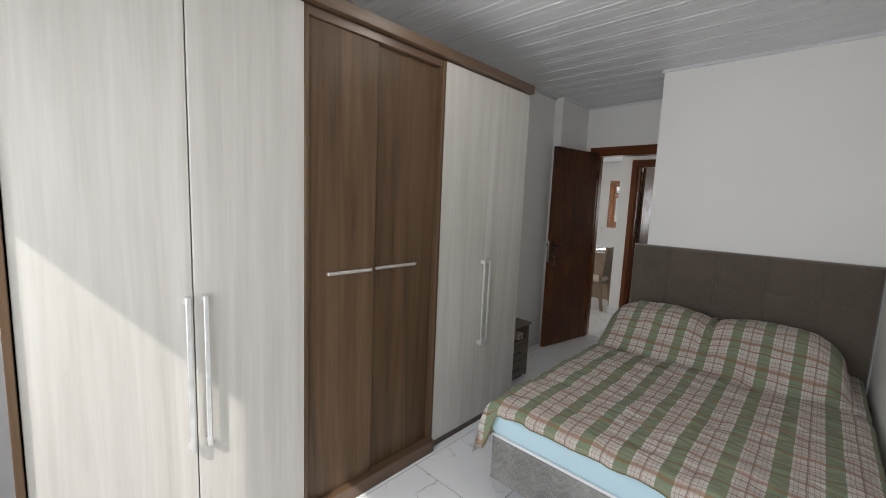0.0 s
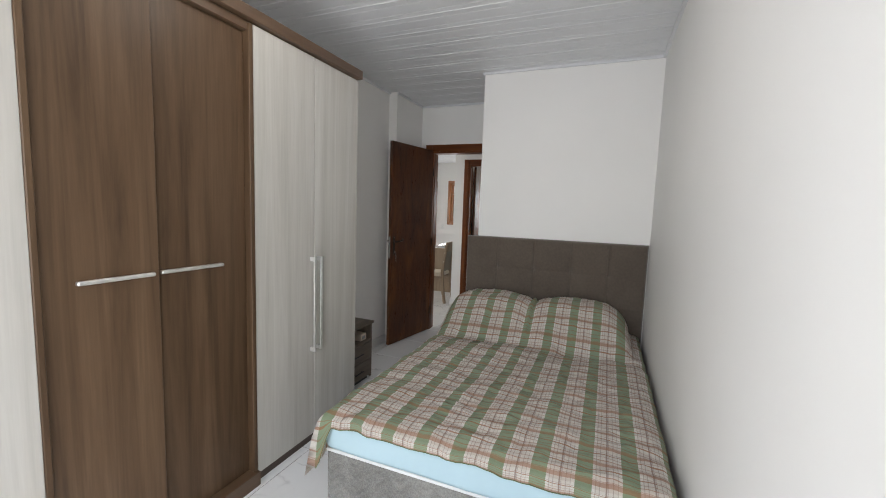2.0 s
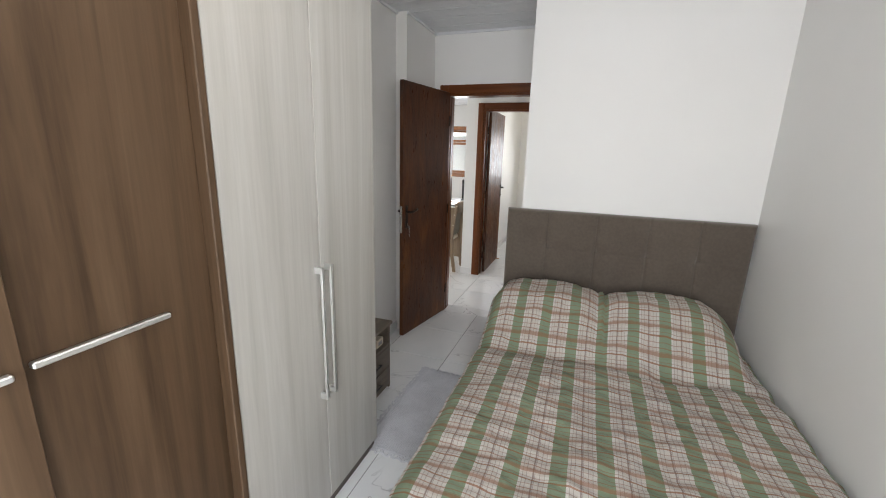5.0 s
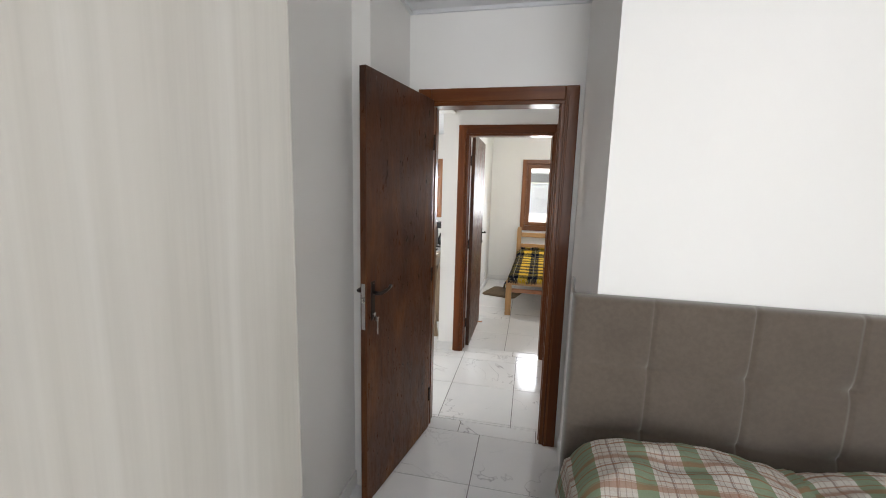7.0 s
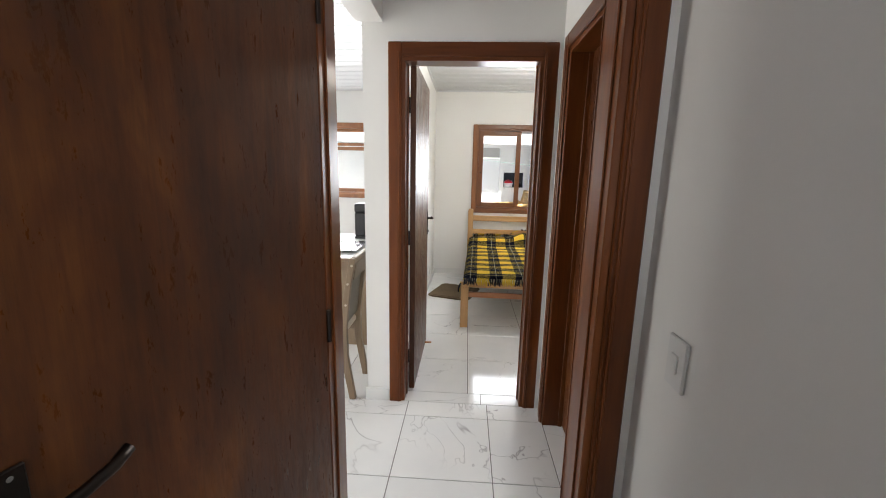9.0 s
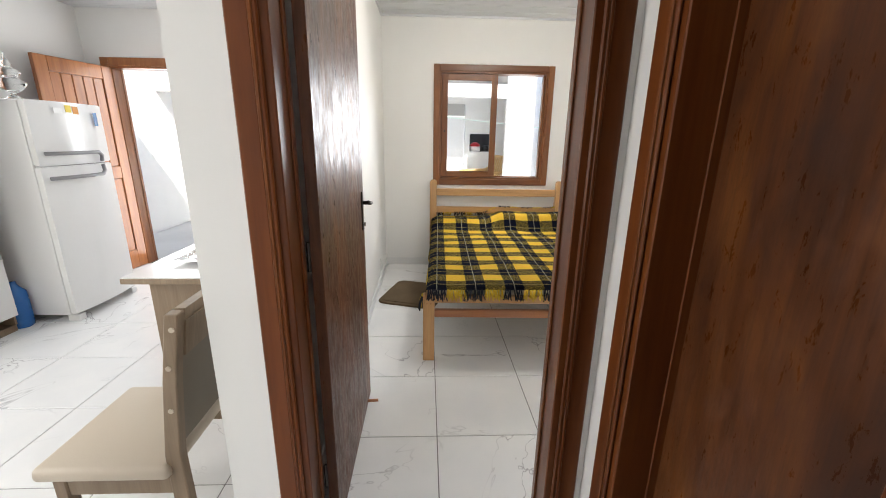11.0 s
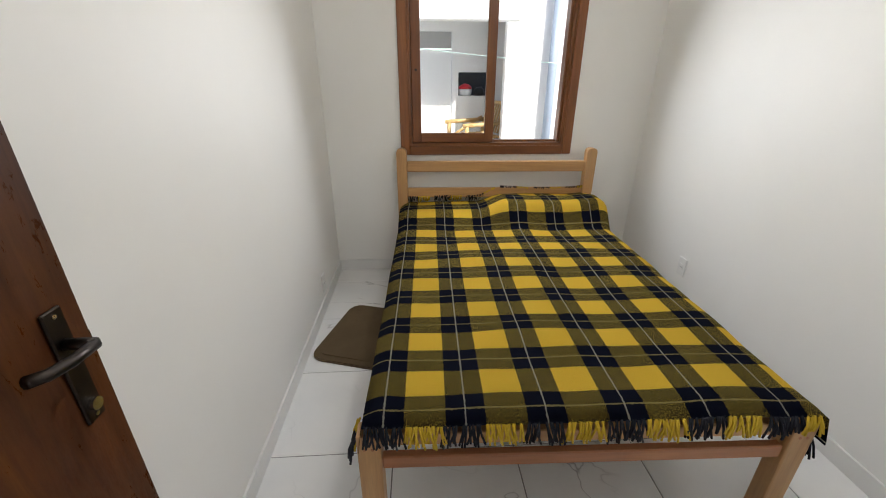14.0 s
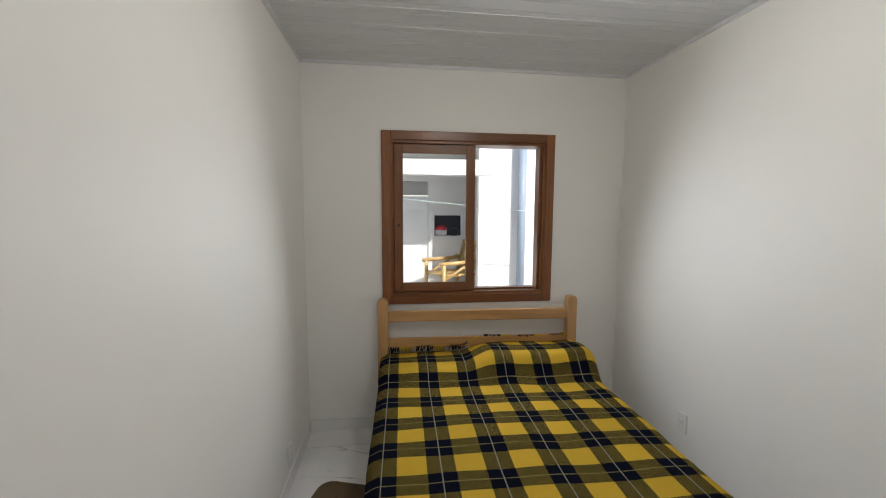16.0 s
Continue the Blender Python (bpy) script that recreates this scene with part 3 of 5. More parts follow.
def sash(ob, x0, x1, z0, z1, y, stile=0.062, mv=None, mh=None):
    mv, mh = mv or FRAMEWOOD, mh or FRAMEWOODX
    s = part("sash", box(x0, x0 + stile, y - 0.016, y + 0.016, z0, z1, 0.003), mv, ob)
    part("stile", box(x1 - stile, x1, y - 0.016, y + 0.016, z0, z1, 0.003), mv, s)
    part("rail", box(x0 + stile, x1 - stile, y - 0.016, y + 0.016, z1 - stile, z1, 0.003), mh, s)
    part("rail", box(x0 + stile, x1 - stile, y - 0.016, y + 0.016, z0, z0 + stile, 0.003), mh, s)
    pane = part("pane", box(x0 + stile - 0.004, x1 - stile + 0.004, y - 0.002, y + 0.002, z0 + stile - 0.004, z1 - stile + 0.004), GLASS, s)
    pane.visible_shadow = False
    return s


win = window_set("window_1", 0.58, 1.703, 0.957, 2.05, Y4, Y4 + 0.15, 0.062, "red-brown varnished wooden sliding window, one half open", WINWOOD, WINWOODX)
sash(win, 0.612, 1.185, 0.987, 2.02, Y4 + 0.035, 0.062, WINWOOD, WINWOODX)
part("stop", box(0.6085, 0.628, Y4 + 0.053, Y4 + 0.072, 0.986, 2.021), WINWOOD, win)
part("stop", box(1.655, 1.6745, Y4 + 0.020, Y4 + 0.050, 0.986, 2.021, 0.002), WINWOOD, win)
part("finger_pull", tube([(0.643, Y4 + 0.015, 1.46), (0.643, Y4 + 0.022, 1.46)], 0.009), BRONZE, win, "small bronze finger pull")
part("track", box(0.61, 1.673, Y4 + 0.058, Y4 + 0.066, 0.985, 0.997), WINWOODX, win)
win3 = window_set("window_3", -1.50, -0.90, 1.12, 2.05, Y4, Y4 + 0.15, 0.06, "red-brown varnished wooden kitchen window with a top light", CEDAR, CEDAR)
sash(win3, -1.47, -0.93, 1.15, 1.78, Y4 + 0.05, 0.05, CEDAR, CEDAR)
sash(win3, -1.47, -0.93, 1.79, 2.02, Y4 + 0.05, 0.04, CEDAR, CEDAR)
win2 = window_set("window_2", 0.50, 2.20, 0.0, 2.25, YB - 0.15, YB, 0.065, "red-brown varnished wooden patio door frame, standing open")
part("mullion", box(1.02, 1.19, YB - 0.09, YB - 0.055, 0.03, 2.25, 0.003), FRAMEWOOD, win2)

# kitchen door to the patio, open into the room
kf = door_frame("door_frame_4", -2.64, -1.89, Y4, Y4 + 0.15, 2.03, 0.075, CEDAR, CEDAR, "honey-coloured wooden door frame")
kd = thing("door_4", "honey-coloured panelled wooden door standing open", "door", pose(-2.60, Y4 - 0.022, 0, 0, 0, 263.0), kind="structure")
part("stile", box(0, 0.11, -0.035, 0, 0.012, 2.0, 0.004), CEDAR, kd)
part("stile", box(0.61, 0.72, -0.035, 0, 0.012, 2.0, 0.004), CEDAR, kd)
for z0, z1 in ((0.012, 0.2), (0.95, 1.07), (1.88, 2.0)):
    part("rail", box(0.11, 0.61, -0.035, 0, z0, z1, 0.004), CEDAR, kd)
for z0, z1 in ((0.2, 0.95), (1.07, 1.88)):
    for i in range(5):
        part("panel", box(0.112 + i * 0.1, 0.208 + i * 0.1, -0.026, -0.010, z0, z1, 0.006), CEDAR, kd)


# ---- main bedroom: wardrobe ----
def wardrobe():
    ob = thing("wardrobe", "tall built-in wardrobe with pale ash doors and brown oak sliding doors", "wardrobe")
    F = 0.405
    part("body", box(XW + 0.005, 0.335, -4.458, -1.975, 0.0, 2.25, 0.002), BROWNOAK, ob)
    part("side_panel", box(XW + 0.005, F - 0.022, -1.975, -1.957, 0.0, 2.25, 0.002), BROWNOAK, ob)
    part("end_panel", box(XW + 0.005, F + 0.012, -4.494, -4.475, 0.0, 2.25, 0.002), BROWNOAK, ob, "reddish brown end panel")
    part("plinth", box(0.335, F - 0.012, -2.814, -1.975, 0.0, 0.045), PLINTH, ob)
    part("plinth", box(0.335, F - 0.012, -4.473, -3.609, 0.0, 0.045), PLINTH, ob)
    part("bottom_rail", box(0.335, F + 0.022, -3.614, -2.809, 0.0, 0.075, 0.003), BROWNEDGE, ob)
    part("top_rail", box(0.335, F - 0.004, -3.614, -2.809, 2.215, 2.255, 0.003), BROWNEDGE, ob)
    part("divider", box(0.335, F + 0.004, -2.834, -2.809, 0.075, 2.25, 0.003), BROWNOAK, ob)
    part("divider", box(0.335, F + 0.004, -3.626, -3.606, 0.075, 2.25, 0.003), BROWNOAK, ob)
    part("cornice", box(XW + 0.005, F + 0.03, -4.497, -1.953, 2.257, 2.312, 0.005, segs=2), BROWNEDGE, ob, "brown wooden cornice")

    def swing(y0, y1, hy):
        d = part("door", box(F - 0.018, F, y0, y1, 0.05, 2.252, 0.002), LIGHTOAK, ob, "pale ash laminate door")
        z0, z1 = 0.575, 1.135
        bm = box(F + 0.024, F + 0.034, hy - 0.008, hy + 0.008, z0, z1, 0.002)
        h = part("handle", bm, ALU, d, "slim aluminium bar handle")
        for z in (z0 + 0.012, z1 - 0.012):
            part("standoff", box(F, F + 0.024, hy - 0.007, hy + 0.007, z - 0.012, z + 0.012), ALU, d)

    swing(-2.380, -1.961, -2.356)
    swing(-2.805, -2.384, -2.412)
    swing(-4.037, -3.626, -4.008)
    swing(-4.471, -4.041, -4.063)
    for y0, y1, x, a, b in ((-3.262, -2.834, 0.372, -3.238, -2.965), (-3.606, -3.250, 0.390, -3.515, -3.272)):
        d = part("sliding_door", box(x - 0.018, x, y0, y1, 0.076, 2.214, 0.002), BROWNOAK, ob, "brown oak sliding door")
        part("handle", box(x, x + 0.018, a, b, 1.147, 1.161, 0.003), ALU, d, "long aluminium pull")
    return ob


wardrobe()


# ---- main bedroom: bed ----
def smooth01(t):
    t = max(0.0, min(1.0, t))
    return t * t * (3 - 2 * t)


BX0, BX1, BY0, BY1 = 0.868, 2.255, -2.872, -0.945


def bed_height(u, v):
    """Top of the cover at u across (from the open side) and v from the foot, in metres."""
    z = 0.532
    t = (v - 1.30) / 0.34 if v < 1.70 else (1.98 - v) / 0.22
    along = smooth01(t) ** 0.75
    whole = max(0.0, 1 - abs((u - 0.635) / 0.69) ** 7) ** 0.5
    z += 0.150 * whole * along
    for cx in (0.300, 0.960):
        z += 0.115 * max(0.0, 1 - abs((u - cx) / 0.345) ** 4.0) ** 0.55 * along
    z -= 0.020 * math.exp(-((v - 1.27 - 0.05 * noise.noise(Vector((u * 3, 1, 1)))) / 0.035) ** 2)
    p = Vector((u * 2.2, v * 2.2, 3.0))
    z += 0.018 * noise.noise(p) + 0.011 * noise.noise(p * 2.7) + 0.010 * noise.noise(Vector((u * 9, v * 17, 4.0))) + 0.0055 * noise.noise(Vector((u * 24, v * 36, 5.0)))
    fold = noise.noise(Vector((u * 3 + v * 2, v * 9 - u * 4, 9.0)))
    z += 0.010 * max(0.0, fold) * smooth01((v - 0.15) / 0.5)
    pucker = math.sin(v * 2 * math.pi / 0.088 + 2.6 * noise.noise(Vector((u * 4, v * 2, 6.0))))
    z += 0.0045 * abs(pucker) * (0.35 + max(0.0, noise.noise(Vector((u * 5, v * 4, 8.0)))) * 2)
    return z


def cover(name, x0, y0, width, length, height, drops, material, parent=None, nx=130, ny=180, flare=0.12, edge=0.055, hem=None, right=0.3):
    """A cover that lies on a bed and hangs over its edges. drops: how far it hangs at x-, x+, y-, y+ (functions of the place along the edge)."""
    bm = bmesh.new()
    uv = bm.loops.layers.uv.new("UVMap")
    dl, dr, df, dh = drops
    umin, umax, vmin, vmax = -dl[0], width + dr[0], -df[0], length + dh[0]
    grid, where = [], {}
    for j in range(ny + 1):
        row = []
        for i in range(nx + 1):
            u, v = umin + (umax - umin) * i / nx, vmin + (vmax - vmin) * j / ny
            cu, cv = max(0.0, min(width, u)), max(0.0, min(length, v))
            over_u = max(0.0, -u) * dl[1](cv) / max(dl[0], 1e-6) + max(0.0, u - width) * dr[1](cv) / max(dr[0], 1e-6)
            over_v = max(0.0, -v) * df[1](cu) / max(df[0], 1e-6) + max(0.0, v - length)
            z = height(cu, cv)
            over = math.hypot(over_u, over_v)
            near = min(cu, width - cu, cv if df[0] else 9, 9) if over == 0 else 0
            if over == 0 and near < edge:
                z -= 0.022 * (1 - near / edge) ** 2
            x, y = x0 + cu, y0 + cv
            if over > 0:
                z -= 0.022 + over
                out = flare * over + 0.012 + 0.012 * math.sin(14 * (cu + cv) + 1.3) * min(1, over / 0.1)
                if u < 0:
                    x -= out
                elif u > width:
                    x += out * right
                if v < 0:
                    y -= out
            vert = bm.verts.new((x, y, z))
            where[vert] = (u, v)
            row.append(vert)
        grid.append(row)
    for j in range(ny):
        for i in range(nx):
            f = bm.faces.new((grid[j][i], grid[j][i + 1], grid[j + 1][i + 1], grid[j + 1][i]))
            f.smooth = True
            for lp in f.loops:
                lp[uv].uv = where[lp.vert]
    foot = [v.co + Vector((0, -0.001, 0)) for v in grid[0] if 0.01 < where[v][0] < width - 0.06]
    bmesh.ops.solidify(bm, geom=list(bm.faces), thickness=0.006)
    ob = part(name, bm, material, parent, smooth=True)
    if hem:
        part("hem", tube(foot, 0.0018, sides=6), hem, ob, "thin green piped hem", True)
    return ob


def bedspread():
    ob = cover("bedspread", BX0, BY0, BX1 - BX0, BY1 - BY0, bed_height,
               ((0.20, lambda v: 0.15 + 0.12 * (1 - smooth01(v / 0.18)) + 0.02 * math.sin(v * 9)), (0.16, lambda v: 0.14 + 0.25 * (1 - smooth01(v / 0.3))),
                (0.10, lambda u: 0.035 + 0.19 * (1 - smooth01(u / 0.06)) + 0.10 * smooth01((u - 1.25) / 0.15) + 0.005 * math.sin(u * 8)), (0.0, lambda u: 0)), PLAIDG, hem=HEM)
    return tagged(ob, "green, cream and rust plaid bedspread over two pillows", "bedspread")


bedspread()


def double_bed():
    ob = thing("double_bed", "double box-spring bed with grey quilted base and pale blue mattress", "bed")
    nx, nz = 200, 34

    def quilt(s, z):
        wave = 0.42 * math.sin(2 * math.pi * s / 0.115) + 0.06 * noise.noise(Vector((s * 7, z * 9, 1)))
        sag = 0.004 * noise.noise(Vector((s * 4, z * 5, 2)))
        return 0.021 * abs(math.sin(math.pi * (z / 0.046 + wave))) ** 0.55 + sag

    z0, z1 = 0.105, 0.335
    for (ax, ay), (dx, dy), nrm, length in (((BX0 + 0.01, BY0 + 0.02), (1, 0), (0, -1), BX1 - BX0 - 0.02), ((BX0 + 0.01, BY1), (0, -1), (-1, 0), BY1 - BY0 - 0.02), ((BX1 - 0.01, BY0 + 0.02), (0, 1), (1, 0), BY1 - BY0 - 0.02)):
        bm, rows = bmesh.new(), []
        for j in range(nz + 1):
            z = z0 + (z1 - z0) * j / nz
            row = []
            for i in range(nx + 1):
                s = length * i / nx
                ends = min(1, min(s, length - s) / 0.03) * min(1, min(j, nz - j) / 3)
                q = quilt(s, z) * ends
                row.append(bm.verts.new((ax + dx * s + nrm[0] * q, ay + dy * s + nrm[1] * q, z)))
            rows.append(row)
        for j in range(nz):
            for i in range(nx):
                bm.faces.new((rows[j][i], rows[j][i + 1], rows[j + 1][i + 1], rows[j + 1][i])).smooth = True
        part("quilted_side", bm, BOXFABRIC, ob, "grey melange quilted fabric side", smooth=True)
    part("base", box(BX0 + 0.014, BX1 - 0.014, BY0 + 0.024, BY1, z0, z1), BOXFABRIC, ob)
    part("piping", box(BX0 + 0.003, BX1 - 0.003, BY0 + 0.012, BY1, z1, z1 + 0.014, 0.005), PLASTIC, ob)
    m = box(BX0, BX1, BY0, BY1, z1 + 0.014, 0.478, 0.03, segs=4)
    bmesh.ops.subdivide_edges(m, edges=[e for e in m.edges if e.calc_length() > 0.5], cuts=40, use_grid_fill=True)
    for v in m.verts:
        w = noise.noise(Vector((v.co.x * 5, v.co.y * 5, v.co.z * 14)))
        v.co.y += 0.006 * w
        v.co.x += 0.004 * w
    part("mattress", m, MATTRESS, ob, "mattress in a pale blue fitted sheet", smooth=True)
    for x in (BX0 + 0.12, (BX0 + BX1) / 2, BX1 - 0.12):
        for y in (BY0 + 0.28, BY1 - 0.12):
            part("foot", lathe([(0.018, 0.0), (0.020, 0.01), (0.022, 0.105)], x, y), BLACK, ob)
    return ob


double_bed()


def headboard():
    ob = thing("headboard", "brown suede headboard with tufted square panels, against the wall", "headboard")
    x0, x1, z0, z1, yb = 0.853, 2.278, 0.30, 1.218, -0.893
    seams = (1.125, 1.435, 1.735, 2.01)
    rows_z = (0.72, 0.965)
    bm = bmesh.new()
    nx, nz = 240, 130
    grid = []
    for j in range(nz + 1):
        row = []
        for i in range(nx + 1):
            x, z = x0 + (x1 - x0) * i / nx, z0 + (z1 - z0) * j / nz
            d = min(abs(x - s) for s in seams)
            puff = 0.046 - 0.0070 * math.exp(-(d / 0.006) ** 2)
            dz = min(abs(z - s) for s in rows_z)
            puff -= 0.002 * math.exp(-(dz / 0.008) ** 2)
            for s in seams:
                for rz in rows_z:
                    puff -= 0.014 * math.exp(-(((x - s) ** 2 + (z - rz) ** 2) ** 0.5 / 0.027) ** 1.3)
            e = min(x - x0, x1 - x, z1 - z)
            r = 0.022
            if e < r:
                puff -= r - math.sqrt(max(0, r * r - (r - e) ** 2))
            puff += 0.002 * noise.noise(Vector((x * 6, z * 6, 2)))
            row.append(bm.verts.new((x, yb - puff, z)))
        grid.append(row)
    for j in range(nz):
        for i in range(nx):
            bm.faces.new((grid[j][i], grid[j][i + 1], grid[j + 1][i + 1], grid[j + 1][i]))
    border = [e for e in bm.edges if e.is_boundary]
    ext = bmesh.ops.extrude_edge_only(bm, edges=border)
    for g in ext["geom"]:
        if isinstance(g, bmesh.types.BMVert):
            g.co.y = yb
    part("upholstered_panel", bm, SUEDE, ob, smooth=True)
    for x in (x0 + 0.15, x1 - 0.2):
        part("leg", box(x, x + 0.06, yb - 0.03, yb, 0, z0, 0.003), BLACK, ob)
    return ob


headboard()


def nightstand():
    ob = thing("nightstand", "small grey-brown laminate nightstand with drawers beside the wardrobe", "nightstand")
    x0, x1, y0, y1 = XW + 0.012, 0.225, -1.86, -1.455
    part("top", box(x0, x1 + 0.015, y0 - 0.01, y1 + 0.01, 0.475, 0.495, 0.003), GREYWOOD, ob)
    part("side", box(x0, x1, y0, y0 + 0.016, 0.02, 0.475, 0.001), GREYWOOD, ob)
    part("side", box(x0, x1, y1 - 0.016, y1, 0.02, 0.475, 0.001), GREYWOOD, ob)
    part("back", box(x0, x0 + 0.01, y0 + 0.016, y1 - 0.016, 0.02, 0.475), GREYWOOD, ob)
    part("shelf", box(x0 + 0.01, x1, y0 + 0.016, y1 - 0.016, 0.33, 0.345), GREYWOOD, ob)
    for z0, z1 in ((0.045, 0.180), (0.188, 0.325)):
        d = part("drawer", box(x1 - 0.016, x1 + 0.004, y0 + 0.018, y1 - 0.018, z0, z1, 0.002), GREYWOOD, ob)
        part("handle", tube([(x1 + 0.02, y0 + 0.15, (z0 + z1) / 2), (x1 + 0.02, y1 - 0.15, (z0 + z1) / 2)], 0.005), BLACK, d)
        for y in (y0 + 0.155, y1 - 0.155):
            part("standoff", tube([(x1, y, (z0 + z1) / 2), (x1 + 0.02, y, (z0 + z1) / 2)], 0.004), BLACK, d)
    part("foot", box(x0 + 0.02, x1 - 0.03, y0 + 0.02, y1 - 0.02, 0.0, 0.02), BLACK, ob)
    bx = thing("remote_box", "small cream box lying on the nightstand shelf", "box")
    part("carton", box(0.09, 0.20, -1.58, -1.50, 0.346, 0.40, 0.003), LEATHER, bx)
    part("print", box(0.2005, 0.2015, -1.565, -1.52, 0.36, 0.385), GREYPLASTIC, bx)
    return ob


nightstand()


def crochet_rug(name, m, w, d, label):
    """A rug of looped rows with an uneven rim, made of rows of small knots."""
    rng = random.Random(int(w * 1000))
    bm = bmesh.new()
    box(-w / 2 + 0.01, w / 2 - 0.01, -d / 2 + 0.01, d / 2 - 0.01, 0.0, 0.008, bm=bm)
    s = 0.0125
    ny, nx = int(d / s), int(w / s)
    verts, faces = [], []
    spots = [(-w / 2 + i * w / nx + (s / 2 if j % 2 else 0), -d / 2 + j * d / ny) for j in range(ny + 1) for i in range(nx + 1) if (i + 2 * j) % 9 or not 3 < j < ny - 3]
    around = [(-w / 2 + 0.05 * k, e * d / 2, 0, e) for k in range(int(w / 0.05) + 1) for e in (-1, 1)] + [(e * w / 2, -d / 2 + 0.05 * k, e, 0) for k in range(int(d / 0.05) + 1) for e in (-1, 1)]
    for px, py, ox, oy in around:
        for k in range(7):
            a = math.pi * k / 6
            spots.append((px + 0.023 * (math.sin(a) * ox - math.cos(a) * oy), py + 0.023 * (math.sin(a) * oy + math.cos(a) * ox)))
    for sx, sy in spots:
        x = sx + rng.uniform(-0.0022, 0.0022)
        y = sy + rng.uniform(-0.0022, 0.0022)
        r, h = s * rng.uniform(0.42, 0.58), rng.uniform(0.009, 0.0125)
        base = len(verts)
        a0 = rng.uniform(0, 6.28)
        for ring, (rr, hh) in enumerate(((1.0, 0.004), (0.72, 0.85), (0.30, 1.0))):
            for k in range(6):
                a = a0 + k * math.pi / 3
                verts.append((x + r * rr * math.cos(a), y + r * rr * math.sin(a), h * hh))
        for ring in range(2):
            for k in range(6):
                p, q = base + ring * 6 + k, base + ring * 6 + (k + 1) % 6
                faces.append((p, q, q + 6, p + 6))
        faces.append(tuple(base + 12 + k for k in range(6)))
    me = bpy.data.meshes.new(name)
    me.from_pydata(verts, [], faces)
    me.materials.append(CROCHET)
    me.shade_smooth()
    ob = thing(name, label, "rug", m)
    part("backing", bm, CROCHET, ob)
    k = new("knotted_yarn", me)
    k.parent = ob
    return ob


crochet_rug("crochet_rug", pose(1.55, -3.13, 0.003, 0, 0, -3), 0.70, 0.47, "white crochet rug on the tiles at the foot of the bed")
crochet_rug("crochet_rug", pose(0.57, -1.58, 0.003, 0, 0, 88), 0.85, 0.46, "long white crochet rug on the tiles beside the bed")


def ceiling_bulb(x, y, z):
    ob = thing("ceiling_bulb", "bare round white bulb, lit, on the ceiling", "lamp")
    part("rose", lathe([(0.045, z - 0.030), (0.055, z - 0.012), (0.055, z)], x, y), PLASTIC, ob, smooth=True)
    part("holder", lathe([(0.020, z - 0.055), (0.022, z - 0.030)], x, y), PLASTIC, ob)
    g = part("bulb", lathe([(0.003, z - 0.142), (0.018, z - 0.138), (0.030, z - 0.122), (0.033, z - 0.100), (0.027, z - 0.075), (0.018, z - 0.055)], x, y), GLOW, ob, "glowing white bulb", True)
    g.visible_shadow = False
    return ob


ceiling_bulb(1.06, -2.90, H1)
ceiling_bulb(1.17, 2.95, H2)
sp = thing("strike_plate", "small worn metal strike plate on the door jamb", "strike plate", kind="structure")
part("plate", box(0.8385, 0.8415, Y2 + 0.084, Y2 + 0.100, 0.98, 1.05), BRONZE, sp)


# ---- switches and sockets ----
def plate(name, m, label, cat, holes):
    """A wall plate; local x across, z up, its back at y 0 and its face towards -y."""
    ob = thing(name, label, cat, m)
    part("cover", box(-0.036, 0.036, -0.009, 0, -0.058, 0.058, 0.003), PLASTIC, ob)
    if holes:
        part("insert", box(-0.018, 0.018, -0.0115, -0.009, -0.022, 0.022, 0.002), PLASTIC, ob)
        for x in (-0.009, 0, 0.009):
            part("hole", tube([(x, -0.0122, 0), (x, -0.0112, 0)], 0.0024, sides=8), BLACK, ob)
    else:
        part("rocker", box(-0.012, 0.012, -0.014, -0.009, -0.022, 0.022, 0.002), PLASTIC, ob)
    return ob


plate("light_switch", pose(XP, -0.19, 1.07, 0, 0, -90), "white light switch plate on the wall", "light switch", False)
plate("wall_socket", pose(XE2, 3.89, 0.33, 0, 0, -90), "white wall socket above the skirting", "socket", True)
plate("wall_socket", pose(XG, 4.07, 0.19, 0, 0, 90), "white wall socket low on the wall", "socket", True)
plate("wall_socket", pose(-1.66, Y4, 1.02, 0, 0, 0), "white wall socket beside the patio door", "socket", True)


# ---- guest room: bed ----
GX0, GX1, GY0, GY1 = 0.440, 1.855, 2.60, 4.605
SKEW = Matrix.Translation((GX0, GY0, 0)) @ pose(0, 0, 0, 0, 0, -1.6) @ Matrix.Translation((-GX0, -GY0, 0))


def guest_height(u, v):
    z = 0.524
    z += 0.135 * smooth01((v - 1.52) / 0.17) * (1 - 0.20 * smooth01((v - 1.80) / 0.15)) * (0.50 + 0.50 * smooth01((u - 0.52) / 0.20))
    p = Vector((u * 2.4, v * 2.4, 7.0))
    z += 0.012 * noise.noise(p) + 0.006 * noise.noise(p * 2.6)
    return z


def fringe(name, material, parent, edge, start, count, step, length, seed):
    """Tassels of twisted yarn along an edge: edge(s) gives a place and the way outwards."""
    rng = random.Random(seed)
    bm = bmesh.new()
    for i in range(count):
        s = start + i * step
        p, out = edge(s)
        for q in range(3):
            a = Vector(p) + Vector((rng.uniform(-0.006, 0.006), rng.uniform(-0.004, 0.004), 0))
            L = length * rng.uniform(0.7, 1.15)
            side = rng.uniform(-0.35, 0.35)
            o = Vector(out)
            lat = Vector((-o.y, o.x, 0))
            tube([a, a + o * 0.012 + lat * side * L * 0.4 + Vector((0, 0, -L * 0.45)), a + o * 0.016 + lat * side * L + Vector((0, 0, -L))], 0.0035, bm, 5)
    return part(name, bm, material, parent, smooth=True)


